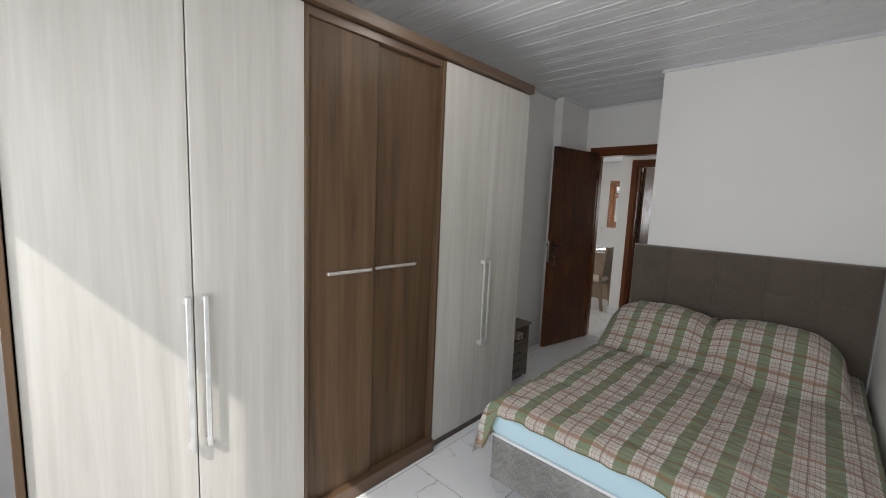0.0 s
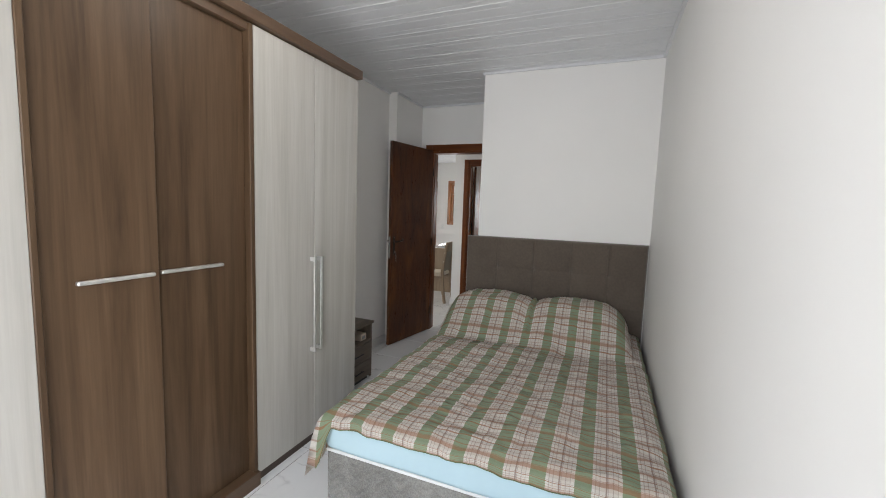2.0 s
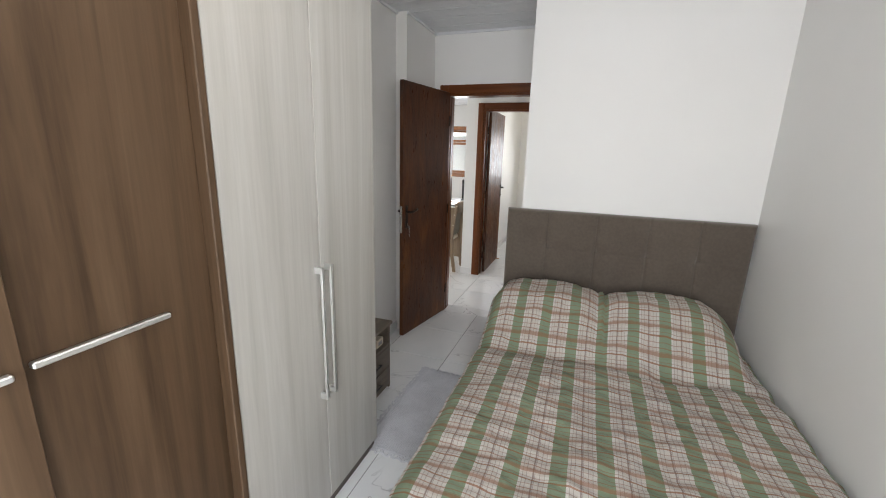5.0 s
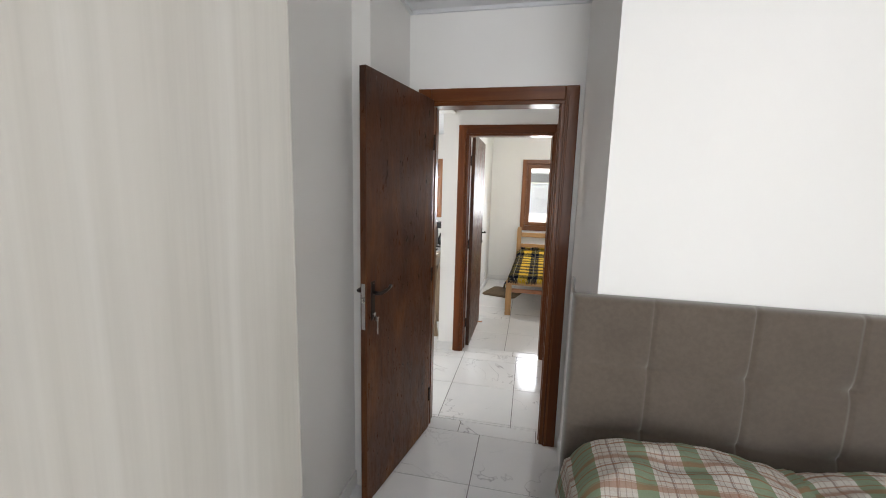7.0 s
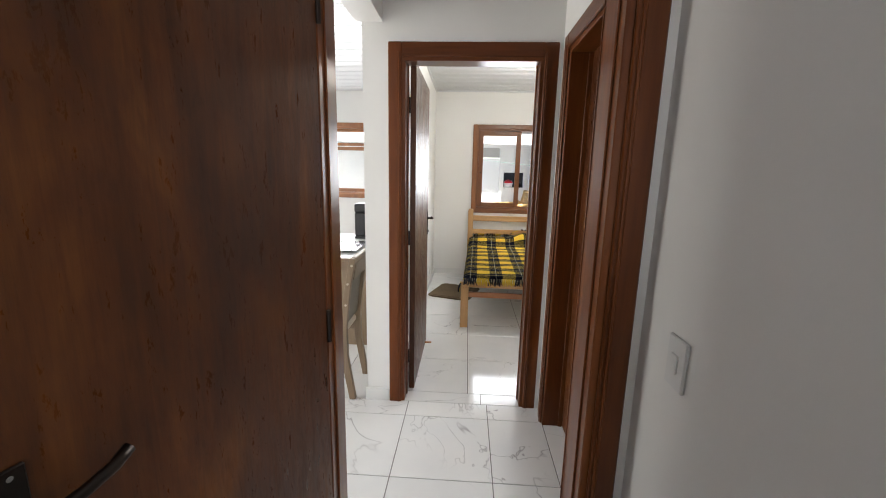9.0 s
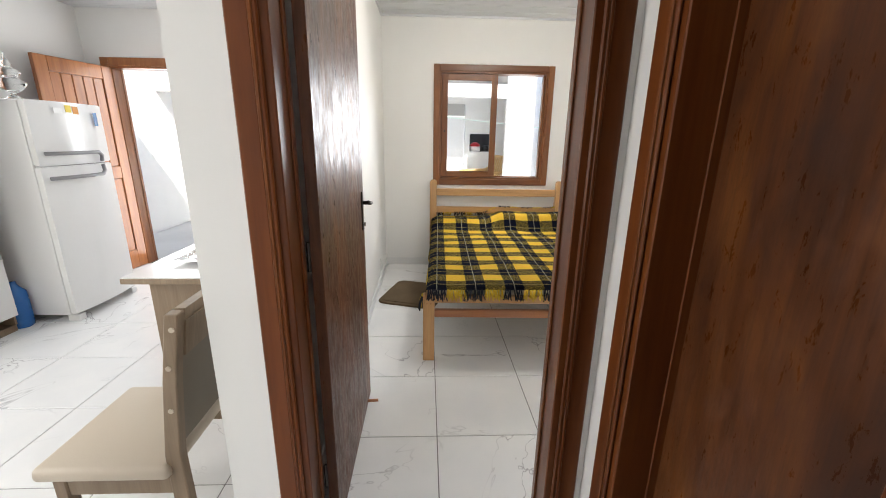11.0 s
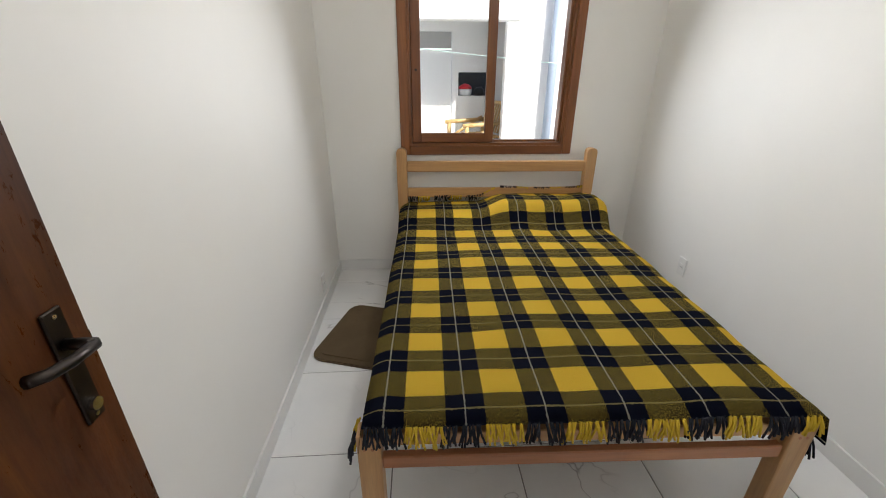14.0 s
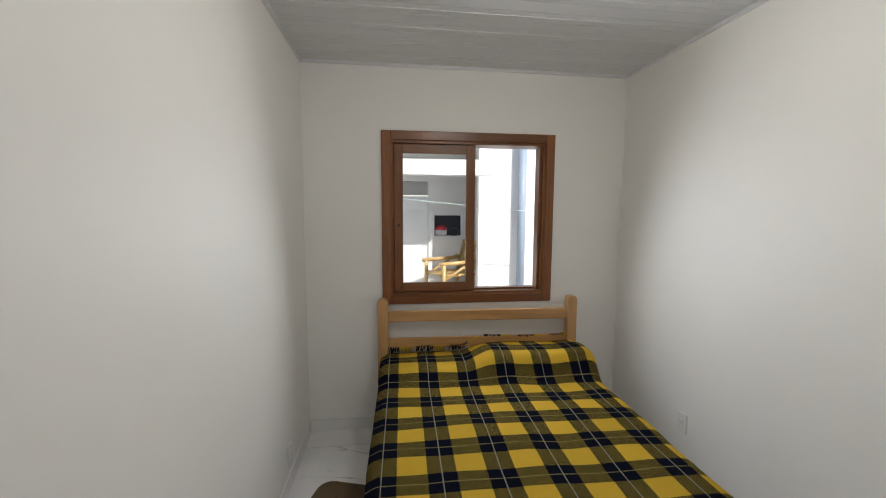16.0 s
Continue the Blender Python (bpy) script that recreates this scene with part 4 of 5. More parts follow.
def guest_bed():
    ob = thing("wooden_bed", "varnished pine double bed with a plain railed headboard", "bed", SKEW)
    for x in (GX0, GX1 - 0.072):
        part("foot_post", box(x, x + 0.072, GY0, GY0 + 0.062, 0.0, 0.452, 0.006, segs=2), PINE, ob)
        bm = prism([(x, 0.0), (x + 0.072, 0.0), (x + 0.072, 0.934), (x + 0.066, 0.952), (x + 0.050, 0.962), (x + 0.022, 0.962), (x + 0.006, 0.952), (x, 0.934)], 1, GY1 - 0.062, GY1)
        bmesh.ops.bevel(bm, geom=list(bm.edges), offset=0.004, segments=1, affect="EDGES")
        part("head_post", bm, PINE, ob)
    xa, xb = GX0 + 0.072, GX1 - 0.072
    part("foot_rail", box(xa, xb, GY0 + 0.012, GY0 + 0.042, 0.400, 0.450, 0.004), PINEX, ob)
    part("lower_foot_rail", box(xa, xb, GY0 + 0.012, GY0 + 0.042, 0.302, 0.352, 0.004), PINERED, ob, "reddish lower rail")
    part("head_rail", box(xa, xb, GY1 - 0.046, GY1 - 0.016, 0.797, 0.872, 0.005), PINEX, ob)
    part("head_rail", box(xa, xb, GY1 - 0.046, GY1 - 0.016, 0.610, 0.680, 0.005), PINEX, ob)
    for x in (GX0 + 0.018, GX1 - 0.048):
        part("side_rail", box(x, x + 0.03, GY0 + 0.062, GY1 - 0.062, 0.33, 0.44, 0.004), PINE, ob)
    for i in range(9):
        y = GY0 + 0.15 + i * 0.195
        part("slat", box(GX0 + 0.05, GX1 - 0.05, y, y + 0.07, 0.365, 0.380), PINEX, ob)
    for x in (GX0 + 0.024, GX0 + 0.048, GX1 - 0.048, GX1 - 0.024):
        part("screw_cap", tube([(x, GY0 + 0.001, 0.40), (x, GY0 - 0.0015, 0.40)], 0.005, sides=10), PINERED, ob)
    return ob


guest_bed()
ms = thing("mattress", "mattress in a pale printed sheet on the pine bed", "mattress", SKEW)
part("pad", box(GX0 + 0.055, GX1 - 0.055, GY0 + 0.045, GY1 - 0.07, 0.382, 0.508, 0.025, segs=3), SHEETPRINT, ms, smooth=True)
pl = thing("pillow", "pillow lying under the plaid blanket", "pillow", SKEW)
bm = box(1.02, 1.72, 4.26, 4.50, 0.506, 0.545, 0.022, segs=3)
part("cushion", bm, SHEETPRINT, pl, smooth=True)


def blanket():
    L = GY1 - 0.075 - GY0 + 0.03
    top = cover("blanket", GX0 + 0.034, GY0 + 0.004, GX1 - GX0 - 0.045, L, guest_height,
                ((0.13, lambda v: 0.10 + 0.03 * math.sin(v * 4)), (0.14, lambda v: 0.11 + 0.02 * math.sin(v * 5)), (0.02, lambda u: 0.004), (0.0, lambda u: 0)), PLAIDY, None, 80, 110, 0.03, 0.05, None, 0.9)
    top.matrix_basis = SKEW
    tagged(top, "yellow and black plaid wool blanket with a tasselled fringe", "blanket")
    W = GX1 - GX0 - 0.04
    n = int(W / 0.241) + 1
    for i in range(n):
        u = max(0.0, -0.008 + i * 0.241)
        cnt = max(1, min(8, int((min(u + 0.116, W) - u) / 0.016)))
        fringe("fringe", YARNB, top, lambda s: ((GX0 + 0.034 + s, GY0 - 0.008, guest_height(s, 0) - 0.022), (0, -1, 0)), u, cnt, 0.016, 0.064, i)
        if u + 0.13 < W:
            fringe("fringe", YARNY, top, lambda s: ((GX0 + 0.034 + s, GY0 - 0.008, guest_height(s, 0) - 0.022), (0, -1, 0)), u + 0.119, min(7, int((W - u - 0.119) / 0.016)), 0.016, 0.064, 40 + i)
        fringe("fringe", YARNB, top, lambda s: ((GX0 + 0.034 + s, GY1 - 0.052, guest_height(s, 1.8) + 0.030), (0, 1, 0)), u, cnt, 0.018, 0.04, 80 + i)
        fringe("fringe", YARNY, top, lambda s: ((GX0 + 0.034 + s, GY1 - 0.052, guest_height(s, 1.8) + 0.030), (0, 1, 0)), min(u + 0.119, W - 0.1), 5, 0.018, 0.04, 120 + i)
    for x, d, mt, sd in ((GX0 - 0.002, -1, YARNY, 201), (GX0 - 0.006, -1, YARNB, 202), (GX1 - 0.008, 1, YARNB, 203), (GX1 - 0.004, 1, YARNY, 204)):
        fringe("corner_tassel", mt, top, lambda s: ((x, GY0 + s, 0.43 if d < 0 else 0.40), (d, 0, 0)), 0.005 if mt == YARNB else 0.05, 4, 0.014, 0.085, sd)
    return top


blanket()


def door_mat():
    ob = thing("floor_mat", "brown plush rounded floor mat lying beside the bed", "mat", pose(0.354, 3.735, 0.003, 0, 0, -17))
    w, d, r = 0.52, 0.58, 0.08

    def outline(inset):
        pts = []
        for cx, cy, a0 in ((w / 2 - r, d / 2 - r, 0), (-w / 2 + r, d / 2 - r, 90), (-w / 2 + r, -d / 2 + r, 180), (w / 2 - r, -d / 2 + r, 270)):
            for q in range(7):
                a = radians(a0 + q * 15)
                pts.append((cx + (r - inset) * math.cos(a), cy + (r - inset) * math.sin(a)))
        return pts

    b1 = prism(outline(0.0), 2, 0.0, 0.012)
    bmesh.ops.bevel(b1, geom=[e for e in b1.edges if abs(e.verts[0].co.z - 0.012) < 1e-5 and abs(e.verts[1].co.z - 0.012) < 1e-5], offset=0.006, segments=2, affect="EDGES")
    part("pad", b1, MATFABRIC, ob, smooth=False)
    b2 = prism(outline(0.04), 2, 0.011, 0.0165)
    bmesh.ops.bevel(b2, geom=[e for e in b2.edges if abs(e.verts[0].co.z - 0.0165) < 1e-5 and abs(e.verts[1].co.z - 0.0165) < 1e-5], offset=0.004, segments=2, affect="EDGES")
    part("raised_centre", b2, MATFABRIC, ob)
    return ob


door_mat()
ds = thing("door_stop", "small reddish door stop by the open door", "door stop")
part("peg", tube([(0.148, 2.15, 0.035), (0.205, 2.155, 0.035)], 0.008), PINERED, ds, smooth=True)


# ---- kitchen ----
def fridge():
    ob = thing("fridge", "white two-door fridge with grey bow handles and stickers", "fridge")
    x0, x1, y0, y1 = -2.78, -2.17, 3.19, 3.83
    part("body", box(x0, x1 - 0.065, y0, y1, 0.05, 1.60, 0.012, segs=2), WHITEGLOSS, ob)

    def front(name, z0, z1):
        out = [(x1 - 0.06, y0 + 0.003)] + [(x1 - 0.02 + 0.03 * math.sin(math.pi * q / 12), y0 + 0.003 + (y1 - y0 - 0.006) * q / 12) for q in range(13)] + [(x1 - 0.06, y1 - 0.003)]
        b = prism(out, 2, z0, z1)
        bmesh.ops.bevel(b, geom=[e for e in b.edges if abs(e.verts[0].co.z - e.verts[1].co.z) < 1e-5], offset=0.006, segments=2, affect="EDGES")
        return part(name, b, WHITEGLOSS, ob)

    top = front("freezer_door", 1.165, 1.60)
    low = front("main_door", 0.06, 1.155)
    for d, za, zb, nm in ((top, 1.245, 1.175, "handle"), (low, 1.075, 1.145, "handle")):
        pts = [(x1 + 0.012, y0 + 0.03, za), (x1 + 0.040, y0 + 0.15, za), (x1 + 0.052, y0 + 0.34, za), (x1 + 0.045, y0 + 0.45, za), (x1 + 0.035, y0 + 0.49, (za * 2 + zb) / 3), (x1 + 0.02, y0 + 0.50, zb)]
        part(nm, tube(pts, 0.014), GREYPLASTIC, d, "grey bow handle", True)
    for y, z, w, h, mt in ((3.36, 1.52, 0.07, 0.035, PLASTIC), (3.46, 1.53, 0.05, 0.05, YELLOW), (3.52, 1.52, 0.05, 0.055, ORANGE), (3.70, 1.44, 0.035, 0.10, BLUE)):
        part("sticker", box(x1 + 0.011, x1 + 0.0125, y, y + w, z, z + h), mt, top)
    for y in (y0 + 0.04, y1 - 0.04):
        part("foot", box(x1 - 0.10, x1 - 0.01, y - 0.03, y + 0.03, 0.0, 0.052, 0.004), PLASTIC, ob)
        part("foot", box(x0 + 0.02, x0 + 0.10, y - 0.03, y + 0.03, 0.0, 0.052, 0.004), PLASTIC, ob)
    orn = thing("glass_ornament", "clear glass finial ornament standing on the fridge", "ornament")
    prof = [(0.040, 1.602), (0.042, 1.612), (0.016, 1.628), (0.014, 1.645), (0.048, 1.662), (0.082, 1.700), (0.084, 1.712), (0.050, 1.738), (0.028, 1.748), (0.060, 1.768), (0.066, 1.780), (0.034, 1.806), (0.018, 1.816), (0.032, 1.832), (0.012, 1.852), (0.005, 1.890), (0.002, 1.905)]
    part("body", lathe(prof, -2.38, 3.34), CRYSTAL, orn, smooth=True)
    return ob


fridge()


def oven_cabinet():
    ob = thing("oven_cabinet", "tall taupe laminate oven cabinet with white lower doors", "cabinet")
    x0, x1, y0, y1 = XK + 0.01, -2.49, 2.45, 3.05
    part("side", box(x0, x1, y0, y0 + 0.016, 0.05, 2.03, 0.001), TAUPE, ob)
    part("side", box(x0, x1, y1 - 0.016, y1, 0.05, 2.03, 0.001), TAUPE, ob)
    part("back", box(x0, x0 + 0.01, y0 + 0.016, y1 - 0.016, 0.05, 2.03), TAUPE, ob)
    for z in (0.66, 0.83, 1.20, 1.36, 1.73, 2.012):
        part("shelf", box(x0 + 0.01, x1 - 0.004, y0 + 0.016, y1 - 0.016, z, z + 0.018), TAUPE, ob)
    part("front_panel", box(x1 - 0.016, x1 + 0.002, y0 + 0.017, y1 - 0.017, 0.68, 0.845, 0.002), TAUPE, ob)
    part("front_panel", box(x1 - 0.016, x1 + 0.002, y0 + 0.017, y1 - 0.017, 1.19, 1.378, 0.002), TAUPE, ob)
    d = part("door", box(x1 - 0.004, x1 + 0.016, y0 + 0.002, y1 - 0.002, 1.745, 2.03, 0.002), TAUPE, ob)
    part("edge_pull", box(x1 + 0.012, x1 + 0.022, y0 + 0.002, y1 - 0.002, 1.737, 1.745), ALU, d)
    w = part("drawer", box(x1 - 0.002, x1 + 0.018, y0 + 0.002, y1 + 0.006, 0.54, 0.675, 0.002), WHITEGLOSS, ob, "white drawer front")
    part("edge_pull", box(x1 + 0.010, x1 + 0.024, y0 + 0.002, y1 + 0.006, 0.675, 0.681), ALU, w)
    w = part("door", box(x1 - 0.002, x1 + 0.018, y0 + 0.002, y1 + 0.006, 0.12, 0.53, 0.002), WHITEGLOSS, ob, "white lower door")
    part("edge_pull", box(x1 + 0.010, x1 + 0.024, y0 + 0.002, y1 + 0.006, 0.53, 0.536), ALU, w)
    part("plinth", box(x0, x1 - 0.01, y0, y1, 0.0, 0.05), TAUPE, ob)
    return ob


oven_cabinet()


def microwave():
    ob = thing("microwave", "white microwave oven on the cabinet shelf", "microwave")
    x0, x1, y0, y1, z0, z1 = -2.80, -2.475, 2.50, 3.03, 1.392, 1.655
    part("case", box(x0, x1, y0, y1, z0, z1, 0.010, segs=2), PLASTIC, ob)
    d = part("door", box(x1 + 0.001, x1 + 0.018, y0, y1 - 0.135, z0 + 0.005, z1 - 0.003, 0.006, segs=2), PLASTIC, ob)
    part("window", box(x1 + 0.017, x1 + 0.0195, y0 + 0.05, y1 - 0.17, z0 + 0.05, z1 - 0.045, 0.001), DARKGLASS, d)
    p = part("control_panel", box(x1 + 0.001, x1 + 0.015, y1 - 0.132, y1, z0 + 0.005, z1 - 0.003, 0.004), PLASTIC, ob)
    part("display", box(x1 + 0.0145, x1 + 0.016, y1 - 0.11, y1 - 0.03, z1 - 0.06, z1 - 0.035), DARKGLASS, p)
    for r in range(4):
        for cc in range(3):
            part("button", box(x1 + 0.0145, x1 + 0.0165, y1 - 0.108 + cc * 0.030, y1 - 0.086 + cc * 0.030, z1 - 0.10 - r * 0.026, z1 - 0.085 - r * 0.026), RED if r == 3 and cc < 2 else LEATHER, p)
    part("foot", box(x0 + 0.02, x1 - 0.02, y0 + 0.03, y1 - 0.03, z0 - 0.013, z0 + 0.003), GREYPLASTIC, ob)
    ov = thing("electric_oven", "white electric oven with dark glass and round dials", "oven")
    z0, z1 = 0.865, 1.155
    part("case", box(x0, x1, y0, y1, z0, z1, 0.008, segs=2), PLASTIC, ov)
    d = part("door", box(x1 + 0.001, x1 + 0.016, y0, y1 - 0.12, z0 + 0.005, z1 - 0.005, 0.004), PLASTIC, ov)
    part("window", box(x1 + 0.015, x1 + 0.018, y0 + 0.05, y1 - 0.18, z0 + 0.05, z1 - 0.05, 0.001), DARKGLASS, d)
    part("badge", box(x1 + 0.0155, x1 + 0.017, y0 + 0.24, y0 + 0.29, z0 + 0.018, z0 + 0.030), GREYPLASTIC, d)
    p = part("control_panel", box(x1 + 0.001, x1 + 0.014, y1 - 0.118, y1, z0 + 0.005, z1 - 0.005, 0.004), GREYPLASTIC, ov)
    for z in (z0 + 0.07, z0 + 0.14, z0 + 0.21):
        part("dial", tube([(x1 + 0.013, y1 - 0.06, z), (x1 + 0.035, y1 - 0.06, z)], 0.022, sides=20), PLASTIC, p)
    part("foot", box(x0 + 0.02, x1 - 0.02, y0 + 0.03, y1 - 0.03, z0 - 0.017, z0 + 0.003), GREYPLASTIC, ov)


microwave()
jug = thing("water_bottle", "large blue water bottle standing on the floor", "bottle")
part("body", lathe([(0.050, 0.0), (0.062, 0.012), (0.064, 0.05), (0.060, 0.06), (0.064, 0.07), (0.064, 0.20), (0.059, 0.21), (0.064, 0.22), (0.060, 0.27), (0.03, 0.31), (0.020, 0.33), (0.018, 0.35)], -2.52, 3.119), BLUE, jug, smooth=True)


def dining_table():
    ob = thing("dining_table", "taupe laminate dining table with panel legs", "table")
    x0, x1, y0, y1 = -0.90, -0.13, 2.02, 3.25
    part("tabletop", box(x0, x1, y0, y1, 0.745, 0.77, 0.003), TAUPE, ob)
    part("glass_top", box(x0 + 0.004, x1 - 0.004, y0 + 0.004, y1 - 0.004, 0.7702, 0.776, 0.001), WHITEGLOSS, ob, "glossy pale top sheet")
    for y in (y0 + 0.09, y1 - 0.15):
        part("panel_leg", box(x0 + 0.06, x1 - 0.06, y, y + 0.05, 0.0, 0.745, 0.003), TAUPE, ob)
    part("stretcher", box((x0 + x1) / 2 - 0.015, (x0 + x1) / 2 + 0.015, y0 + 0.14, y1 - 0.15, 0.35, 0.60), TAUPE, ob)
    tr = thing("foil_tray", "crumpled silver foil tray on the table", "tray")
    bm = bmesh.new()
    bmesh.ops.create_grid(bm, x_segments=26, y_segments=18, size=1)
    for v in bm.verts:
        x, y = v.co.x * 0.17, v.co.y * 0.24
        rim = max(abs(v.co.x), abs(v.co.y))
        v.co = Vector((-0.62 + x, 2.44 + y, 0.782 + 0.012 * smooth01((rim - 0.7) / 0.3) + 0.006 * noise.noise(Vector((x * 22, y * 22, 0))) + 0.004))
    bmesh.ops.solidify(bm, geom=list(bm.faces), thickness=0.002)
    part("sheet", bm, FOIL, tr)
    cm = thing("coffee_maker", "black coffee maker standing on the table", "coffee maker")
    part("base", box(-0.66, -0.42, 2.92, 3.10, 0.777, 0.80, 0.006), BLACK, cm)
    part("column", box(-0.66, -0.56, 2.94, 3.08, 0.80, 1.04, 0.010), BLACK, cm)
    part("head", box(-0.66, -0.42, 2.93, 3.09, 1.04, 1.13, 0.012), BLACK, cm)
    part("jug", lathe([(0.05, 0.802), (0.066, 0.82), (0.068, 0.90), (0.045, 0.95), (0.045, 0.965)], -0.48, 3.01), DARKGLASS, cm, smooth=True)
    return ob


dining_table()


def dining_chair():
    """Seat towards -x, back towards +x, base at the origin."""
    ob = thing("dining_chair", "taupe wooden dining chair with beige padded seat and back", "chair")
    for y in (-0.19, 0.15):
        part("front_leg", box(-0.20, -0.16, y, y + 0.04, 0, 0.425, 0.004), TAUPE, ob)
        out = [(0.205, 0.0), (0.245, 0.0), (0.200, 0.30), (0.196, 0.50), (0.225, 0.75), (0.262, 0.965), (0.225, 0.965), (0.185, 0.75), (0.150, 0.50), (0.152, 0.30)]
        rl = prism([(a, b) for a, b in out], 1, y, y + 0.036)
        bmesh.ops.bevel(rl, geom=list(rl.edges), offset=0.003, segments=1, affect="EDGES")
        p = part("back_leg", rl, TAUPE, ob)
        for a, z in ((0.212, 0.80), (0.196, 0.66), (0.24, 0.92)):
            part("screw_cap", tube([(a, -0.19, z), (a, -0.193, z)], 0.008, sides=10), LEATHER, p) if y < 0 else None
    for y in (-0.185, 0.155):
        part("side_rail", box(-0.16, 0.16, y, y + 0.026, 0.355, 0.425, 0.003), TAUPE, ob)
    part("front_rail", box(-0.195, -0.17, -0.15, 0.15, 0.355, 0.425, 0.003), TAUPE, ob)
    s = box(-0.235, 0.165, -0.215, 0.215, 0.426, 0.475, 0.020, segs=3)
    part("seat", s, LEATHER, ob, "beige leatherette padded seat", True)
    bk = prism([(0.150, 0.50), (0.172, 0.50), (0.200, 0.75), (0.232, 0.95), (0.212, 0.955), (0.178, 0.75)], 1, -0.152, 0.150)
    part("backrest", bk, BACKPANEL, ob, "brown-grey padded back panel")
    part("top_rail", prism([(0.205, 0.84), (0.232, 0.84), (0.262, 0.968), (0.232, 0.968)], 1, -0.152, 0.150), TAUPE, ob)
    part("crest", prism([(0.214, 0.82), (0.240, 0.82), (0.258, 0.93), (0.236, 0.93)], 1, -0.150, 0.148), TAUPE, ob)
    return ob


dc = dining_chair()
dc.matrix_basis = pose(-0.448, 1.475, 0.003, 0, 0, 0) @ Matrix.Scale(0.968, 4)


# ---- patio behind the house ----
structure("patio_floor", box(-6, 6, Y4 + 0.15, 12, -0.06, -0.004), CONCRETE, "pale concrete patio floor", "floor")
wall_along_y("wall_patio_east", Y4 + 0.15, 11.0, 4.60, 4.75, 2.9, (), OUTWALL, "white rendered patio wall in sun")
wall_along_y("wall_patio_west", Y4 + 0.15, 11.0, -3.6, -3.45, 2.9, (), OUTWALL, "white rendered patio wall")
wall_along_x("wall_patio_back", -3.45, 4.60, 8.4, 8.55, 2.9, [(1.30, 1.76, 1.13, 1.47), (0.50, 1.20, 0, 2.02)], OUTWALL, "grey-white rendered back wall with a niche")
structure("wall_patio_niche", box(1.2, 1.9, 8.80, 8.85, 1.0, 1.6), BLACK, "dark back of the wall niche", "niche")
structure("porch_floor", box(-3.45, 1.80, 7.30, 8.4, -0.004, 0.24), CONCRETE, "raised pale porch floor", "floor")
structure("wall_patio_front", box(1.80, 4.60, 7.32, 7.47, 0, 2.9), OUTWALL, "sunlit white rendered patio wall", "wall")
structure("beam_patio", box(-3.45, 1.80, 6.60, 6.80, 1.98, 2.16), OUTWALL, "white rendered patio beam", "beam")
pd = thing("patio_door", "white flush door in the back wall of the porch", "door", kind="structure")
part("leaf", box(0.51, 1.19, 8.43, 8.47, 0.25, 1.78, 0.003), WHITEGLOSS, pd)
part("fanlight", box(0.51, 1.19, 8.43, 8.47, 1.80, 2.02, 0.003), FANLIGHT, pd)
part("knob", lathe([(0.02, 0.0), (0.028, 0.02), (0.01, 0.04)], 0, 0), STEEL, pd, m=pose(0.58, 8.43, 1.1, 90, 0, 0))
pb = thing("porch_bulb", "bare white bulb hanging under the porch ceiling", "lamp")
part("holder", lathe([(0.03, 2.30), (0.03, 2.36)], 0.72, 7.9), PLASTIC, pb)
part("bulb", lathe([(0.004, 2.20), (0.028, 2.215), (0.034, 2.245), (0.022, 2.28), (0.018, 2.30)], 0.72, 7.9), PLASTIC, pb, smooth=True)
pipe = thing("downpipe", "blue-grey downpipe against the patio wall", "pipe")
part("tube", tube([(2.38, 7.2, 2.60), (2.38, 7.2, 0.0)], 0.055, sides=16), PIPE, pipe, smooth=True)
ln = thing("clothes_line", "thin green clothes line across the patio", "clothes line")
part("cord", tube([(-3.4 + 6.3 * q / 20, 6.6 + 0.1 * q / 20, 2.19 - 0.69 * q / 20 - 0.05 * math.sin(math.pi * q / 20)) for q in range(21)], 0.005, sides=6), CORD, ln)
pot = thing("red_pot", "white pot with a red lid in the wall niche", "pot")
part("bowl", lathe([(0.07, 1.132), (0.10, 1.15), (0.105, 1.23)], 1.42, 8.5), PLASTIC, pot, smooth=True)
part("lid", lathe([(0.108, 1.23), (0.10, 1.26), (0.05, 1.30), (0.012, 1.31)], 1.42, 8.5), RED, pot, smooth=True)
kt = thing("dark_kettle", "dark kettle standing in the wall niche", "kettle")
part("body", lathe([(0.07, 1.132), (0.085, 1.17), (0.075, 1.23), (0.03, 1.26)], 1.64, 8.5), BLACK, kt, smooth=True)


def bamboo_chair():
    ob = thing("bamboo_armchair", "low bamboo armchair on the patio", "chair", pose(1.50, 7.86, 0.24, 0, 0, -70))
    for x in (-0.30, 0.30):
        part("front_leg", tube([(x, -0.28, 0), (x, -0.28, 0.54)], 0.028), BAMBOO, ob, smooth=True)
        part("back_leg", tube([(x, 0.28, 0), (x, 0.30, 0.45), (x, 0.42, 0.82)], 0.028), BAMBOO, ob, smooth=True)
        part("arm", tube([(x, -0.34, 0.54), (x, 0.36, 0.56)], 0.030), BAMBOO, ob, smooth=True)
        part("brace", tube([(x, -0.28, 0.30), (x, 0.28, 0.60)], 0.020), BAMBOO, ob, smooth=True)
    for i in range(9):
        part("seat_cane", tube([(-0.28, -0.26 + i * 0.064, 0.36), (0.28, -0.26 + i * 0.064, 0.36)], 0.020), BAMBOO, ob, smooth=True)
    for i in range(8):
        x = -0.245 + i * 0.07
        part("back_cane", tube([(x, 0.29, 0.40), (x, 0.42, 0.79)], 0.016), BAMBOO, ob, smooth=True)
    part("crest", tube([(-0.34, 0.42, 0.81), (0.34, 0.42, 0.81)], 0.030), BAMBOO, ob, smooth=True)
    return ob


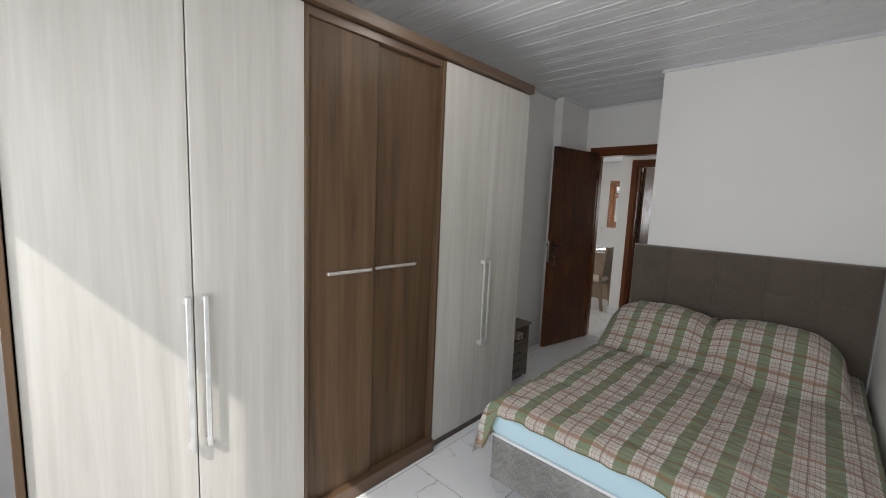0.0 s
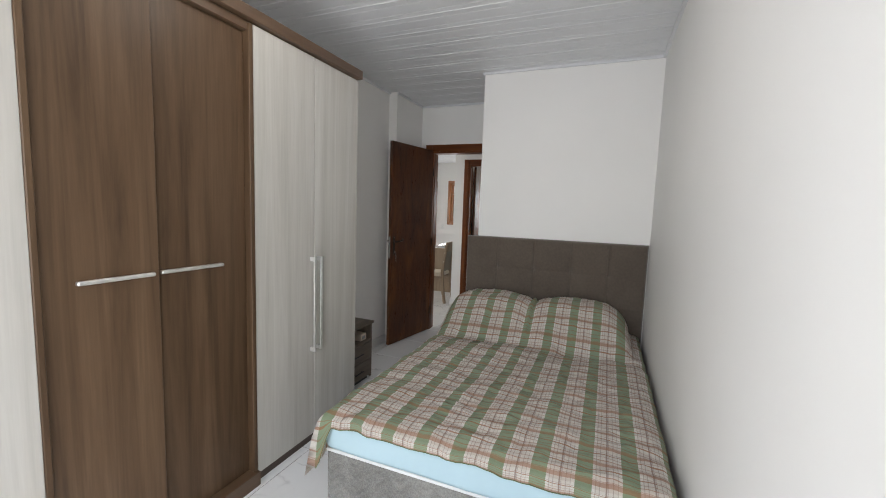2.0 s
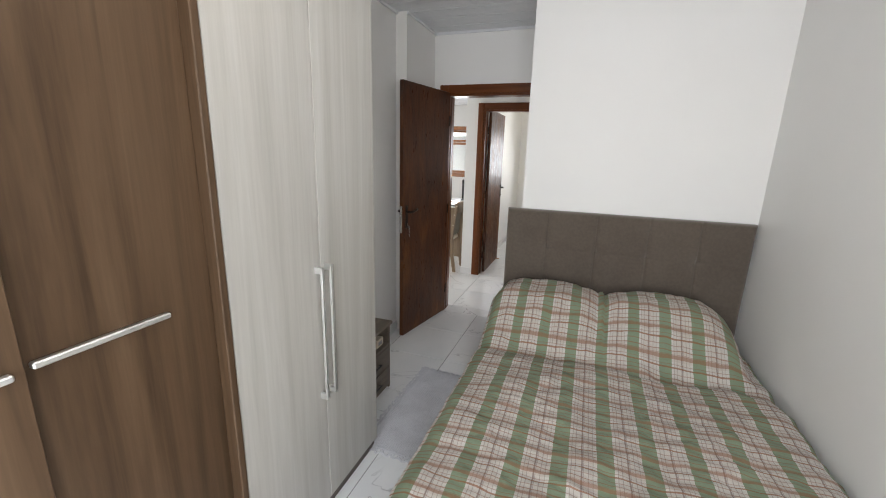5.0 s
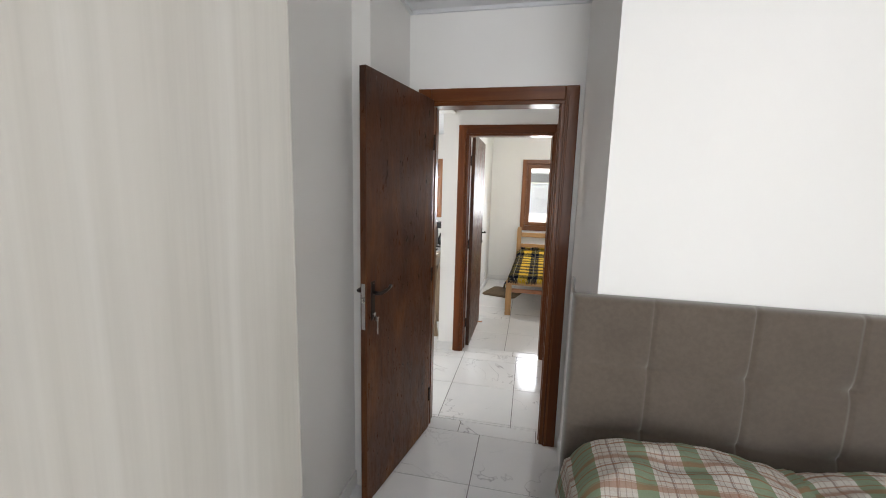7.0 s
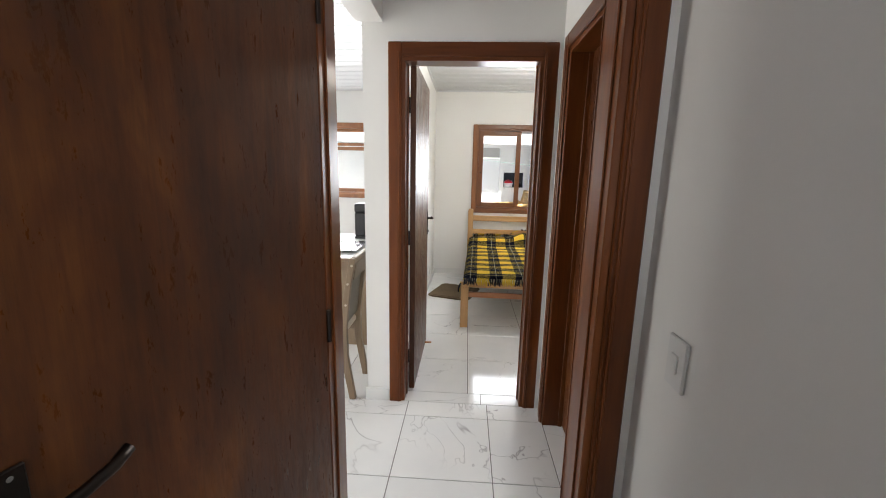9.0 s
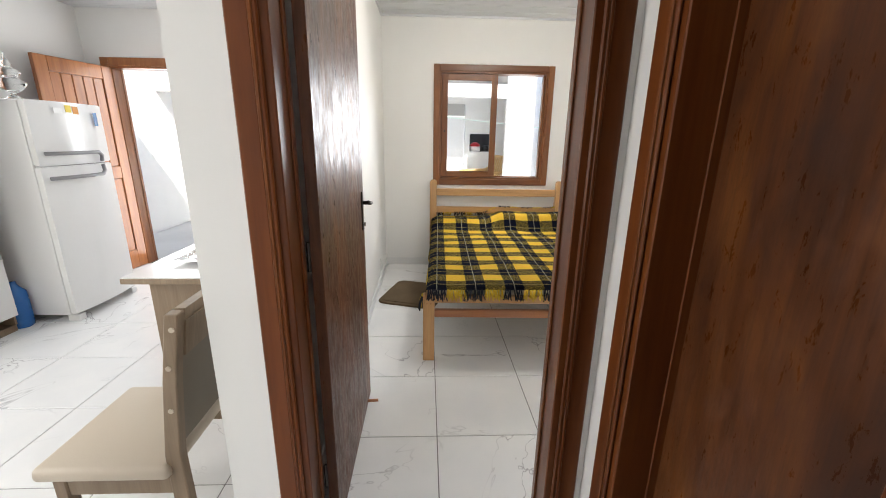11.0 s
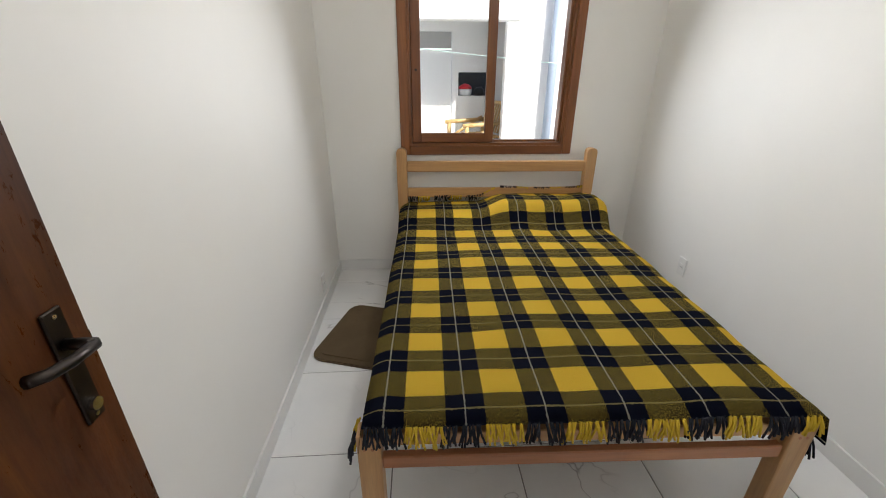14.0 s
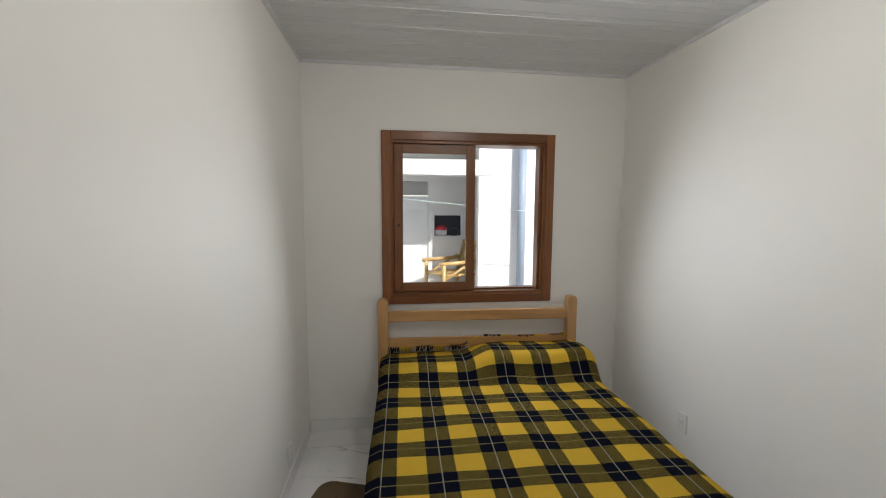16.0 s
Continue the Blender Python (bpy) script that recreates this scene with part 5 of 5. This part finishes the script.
bamboo_chair()
bm = bmesh.new()
n = 240
rows = []
for y in (Y4 + 0.16, 6.9):
    rows.append([bm.verts.new((-3.4 + 6.3 * i / n, y, 2.62 - 0.02 * (y - Y4) + 0.025 * math.sin(i * 0.62))) for i in range(n + 1)])
for i in range(n):
    bm.faces.new((rows[0][i], rows[0][i + 1], rows[1][i + 1], rows[1][i]))
rf, rn, rl_, rb = mat("translucent_roofing")
rb.inputs["Base Color"].default_value = (0.85, 0.88, 0.90, 1)
rb.inputs["Roughness"].default_value = 0.5
rb.inputs["Transmission Weight"].default_value = 0.9
rb.inputs["IOR"].default_value = 1.05
bmesh.ops.solidify(bm, geom=list(bm.faces), thickness=0.004)
pr = structure("patio_roof", bm, rf, "translucent corrugated patio roofing", "roof")
pr.visible_shadow = False
# made-up shadowless strip: lets sun reach the porch floor and lower back wall
pc = structure("porch_sun_gap", box(-3.45, 1.80, 6.82, 7.25, 2.42, 2.43), rf, "added translucent sheet that lets sun into the porch", "roof")
pc.visible_shadow = False
# the part east of x 1.80 is added, unseen, to keep sun off the back wall
structure("porch_ceiling", box(-3.45, 1.80, 7.25, 8.39, 2.40, 2.46, bm=box(1.80, 3.60, 7.48, 8.39, 2.40, 2.46)), OUTWALL, "white porch ceiling, with an unseen eastward extension that blocks the sun", "ceiling")
structure("ground", box(-300, 300, -300, 300, -0.30, -0.20), CONCRETE, "pale ground around the house", "ground")


# ---- tiled floors, last ----
def tiled_floor(name, x0, x1, y0, y1, ox, oy, p=0.502, gap=0.0045):
    """Tiles on a bed of grout; ox, oy is one crossing of the joints."""
    base = structure(name, box(x0, x1, y0, y1, -0.05, -0.001), GROUT, "polished white marble-look tile floor", "floor")
    full = None
    i0, i1 = math.floor((x0 - ox) / p), math.ceil((x1 - ox) / p)
    j0, j1 = math.floor((y0 - oy) / p), math.ceil((y1 - oy) / p)
    for j in range(j0, j1):
        for i in range(i0, i1):
            a, b = max(x0, ox + i * p) + gap / 2, min(x1, ox + (i + 1) * p) - gap / 2
            c_, d = max(y0, oy + j * p) + gap / 2, min(y1, oy + (j + 1) * p) - gap / 2
            if b - a < 0.01 or d - c_ < 0.01:
                continue
            w, h = b - a, d - c_
            whole = abs(w - (p - gap)) < 1e-4 and abs(h - (p - gap)) < 1e-4
            if whole and full:
                me = full
            else:
                me = mesh_of("tile", box(-w / 2, w / 2, -h / 2, h / 2, -0.004, 0.002, 0.001), TILE)
                full = me if whole else full
            ob = new("tile", me)
            ob.parent = base
            ob.location = ((a + b) / 2, (c_ + d) / 2, 0)
    return base


tiled_floor("floor_bedroom", XW, XR, YB, 0.0, 0.947, -2.968)
tiled_floor("floor_threshold", 0.0, XP, 0.0, Y1, 0.30, -0.2)
tiled_floor("floor_hall", XK, 0.96, Y1, Y2, 0.134, 0.155)
tiled_floor("floor_threshold_guest", XG, 0.95, Y2, Y3, 0.60, Y2)
tiled_floor("floor_guest", XG, XE2, Y3, Y4, 0.515, 2.421)
tiled_floor("floor_kitchen", XK, -0.11, Y2, Y4, 0.134, 0.155)
tiled_floor("floor_bath", 0.96, 1.9, Y1, Y2, 0.134, 0.155)
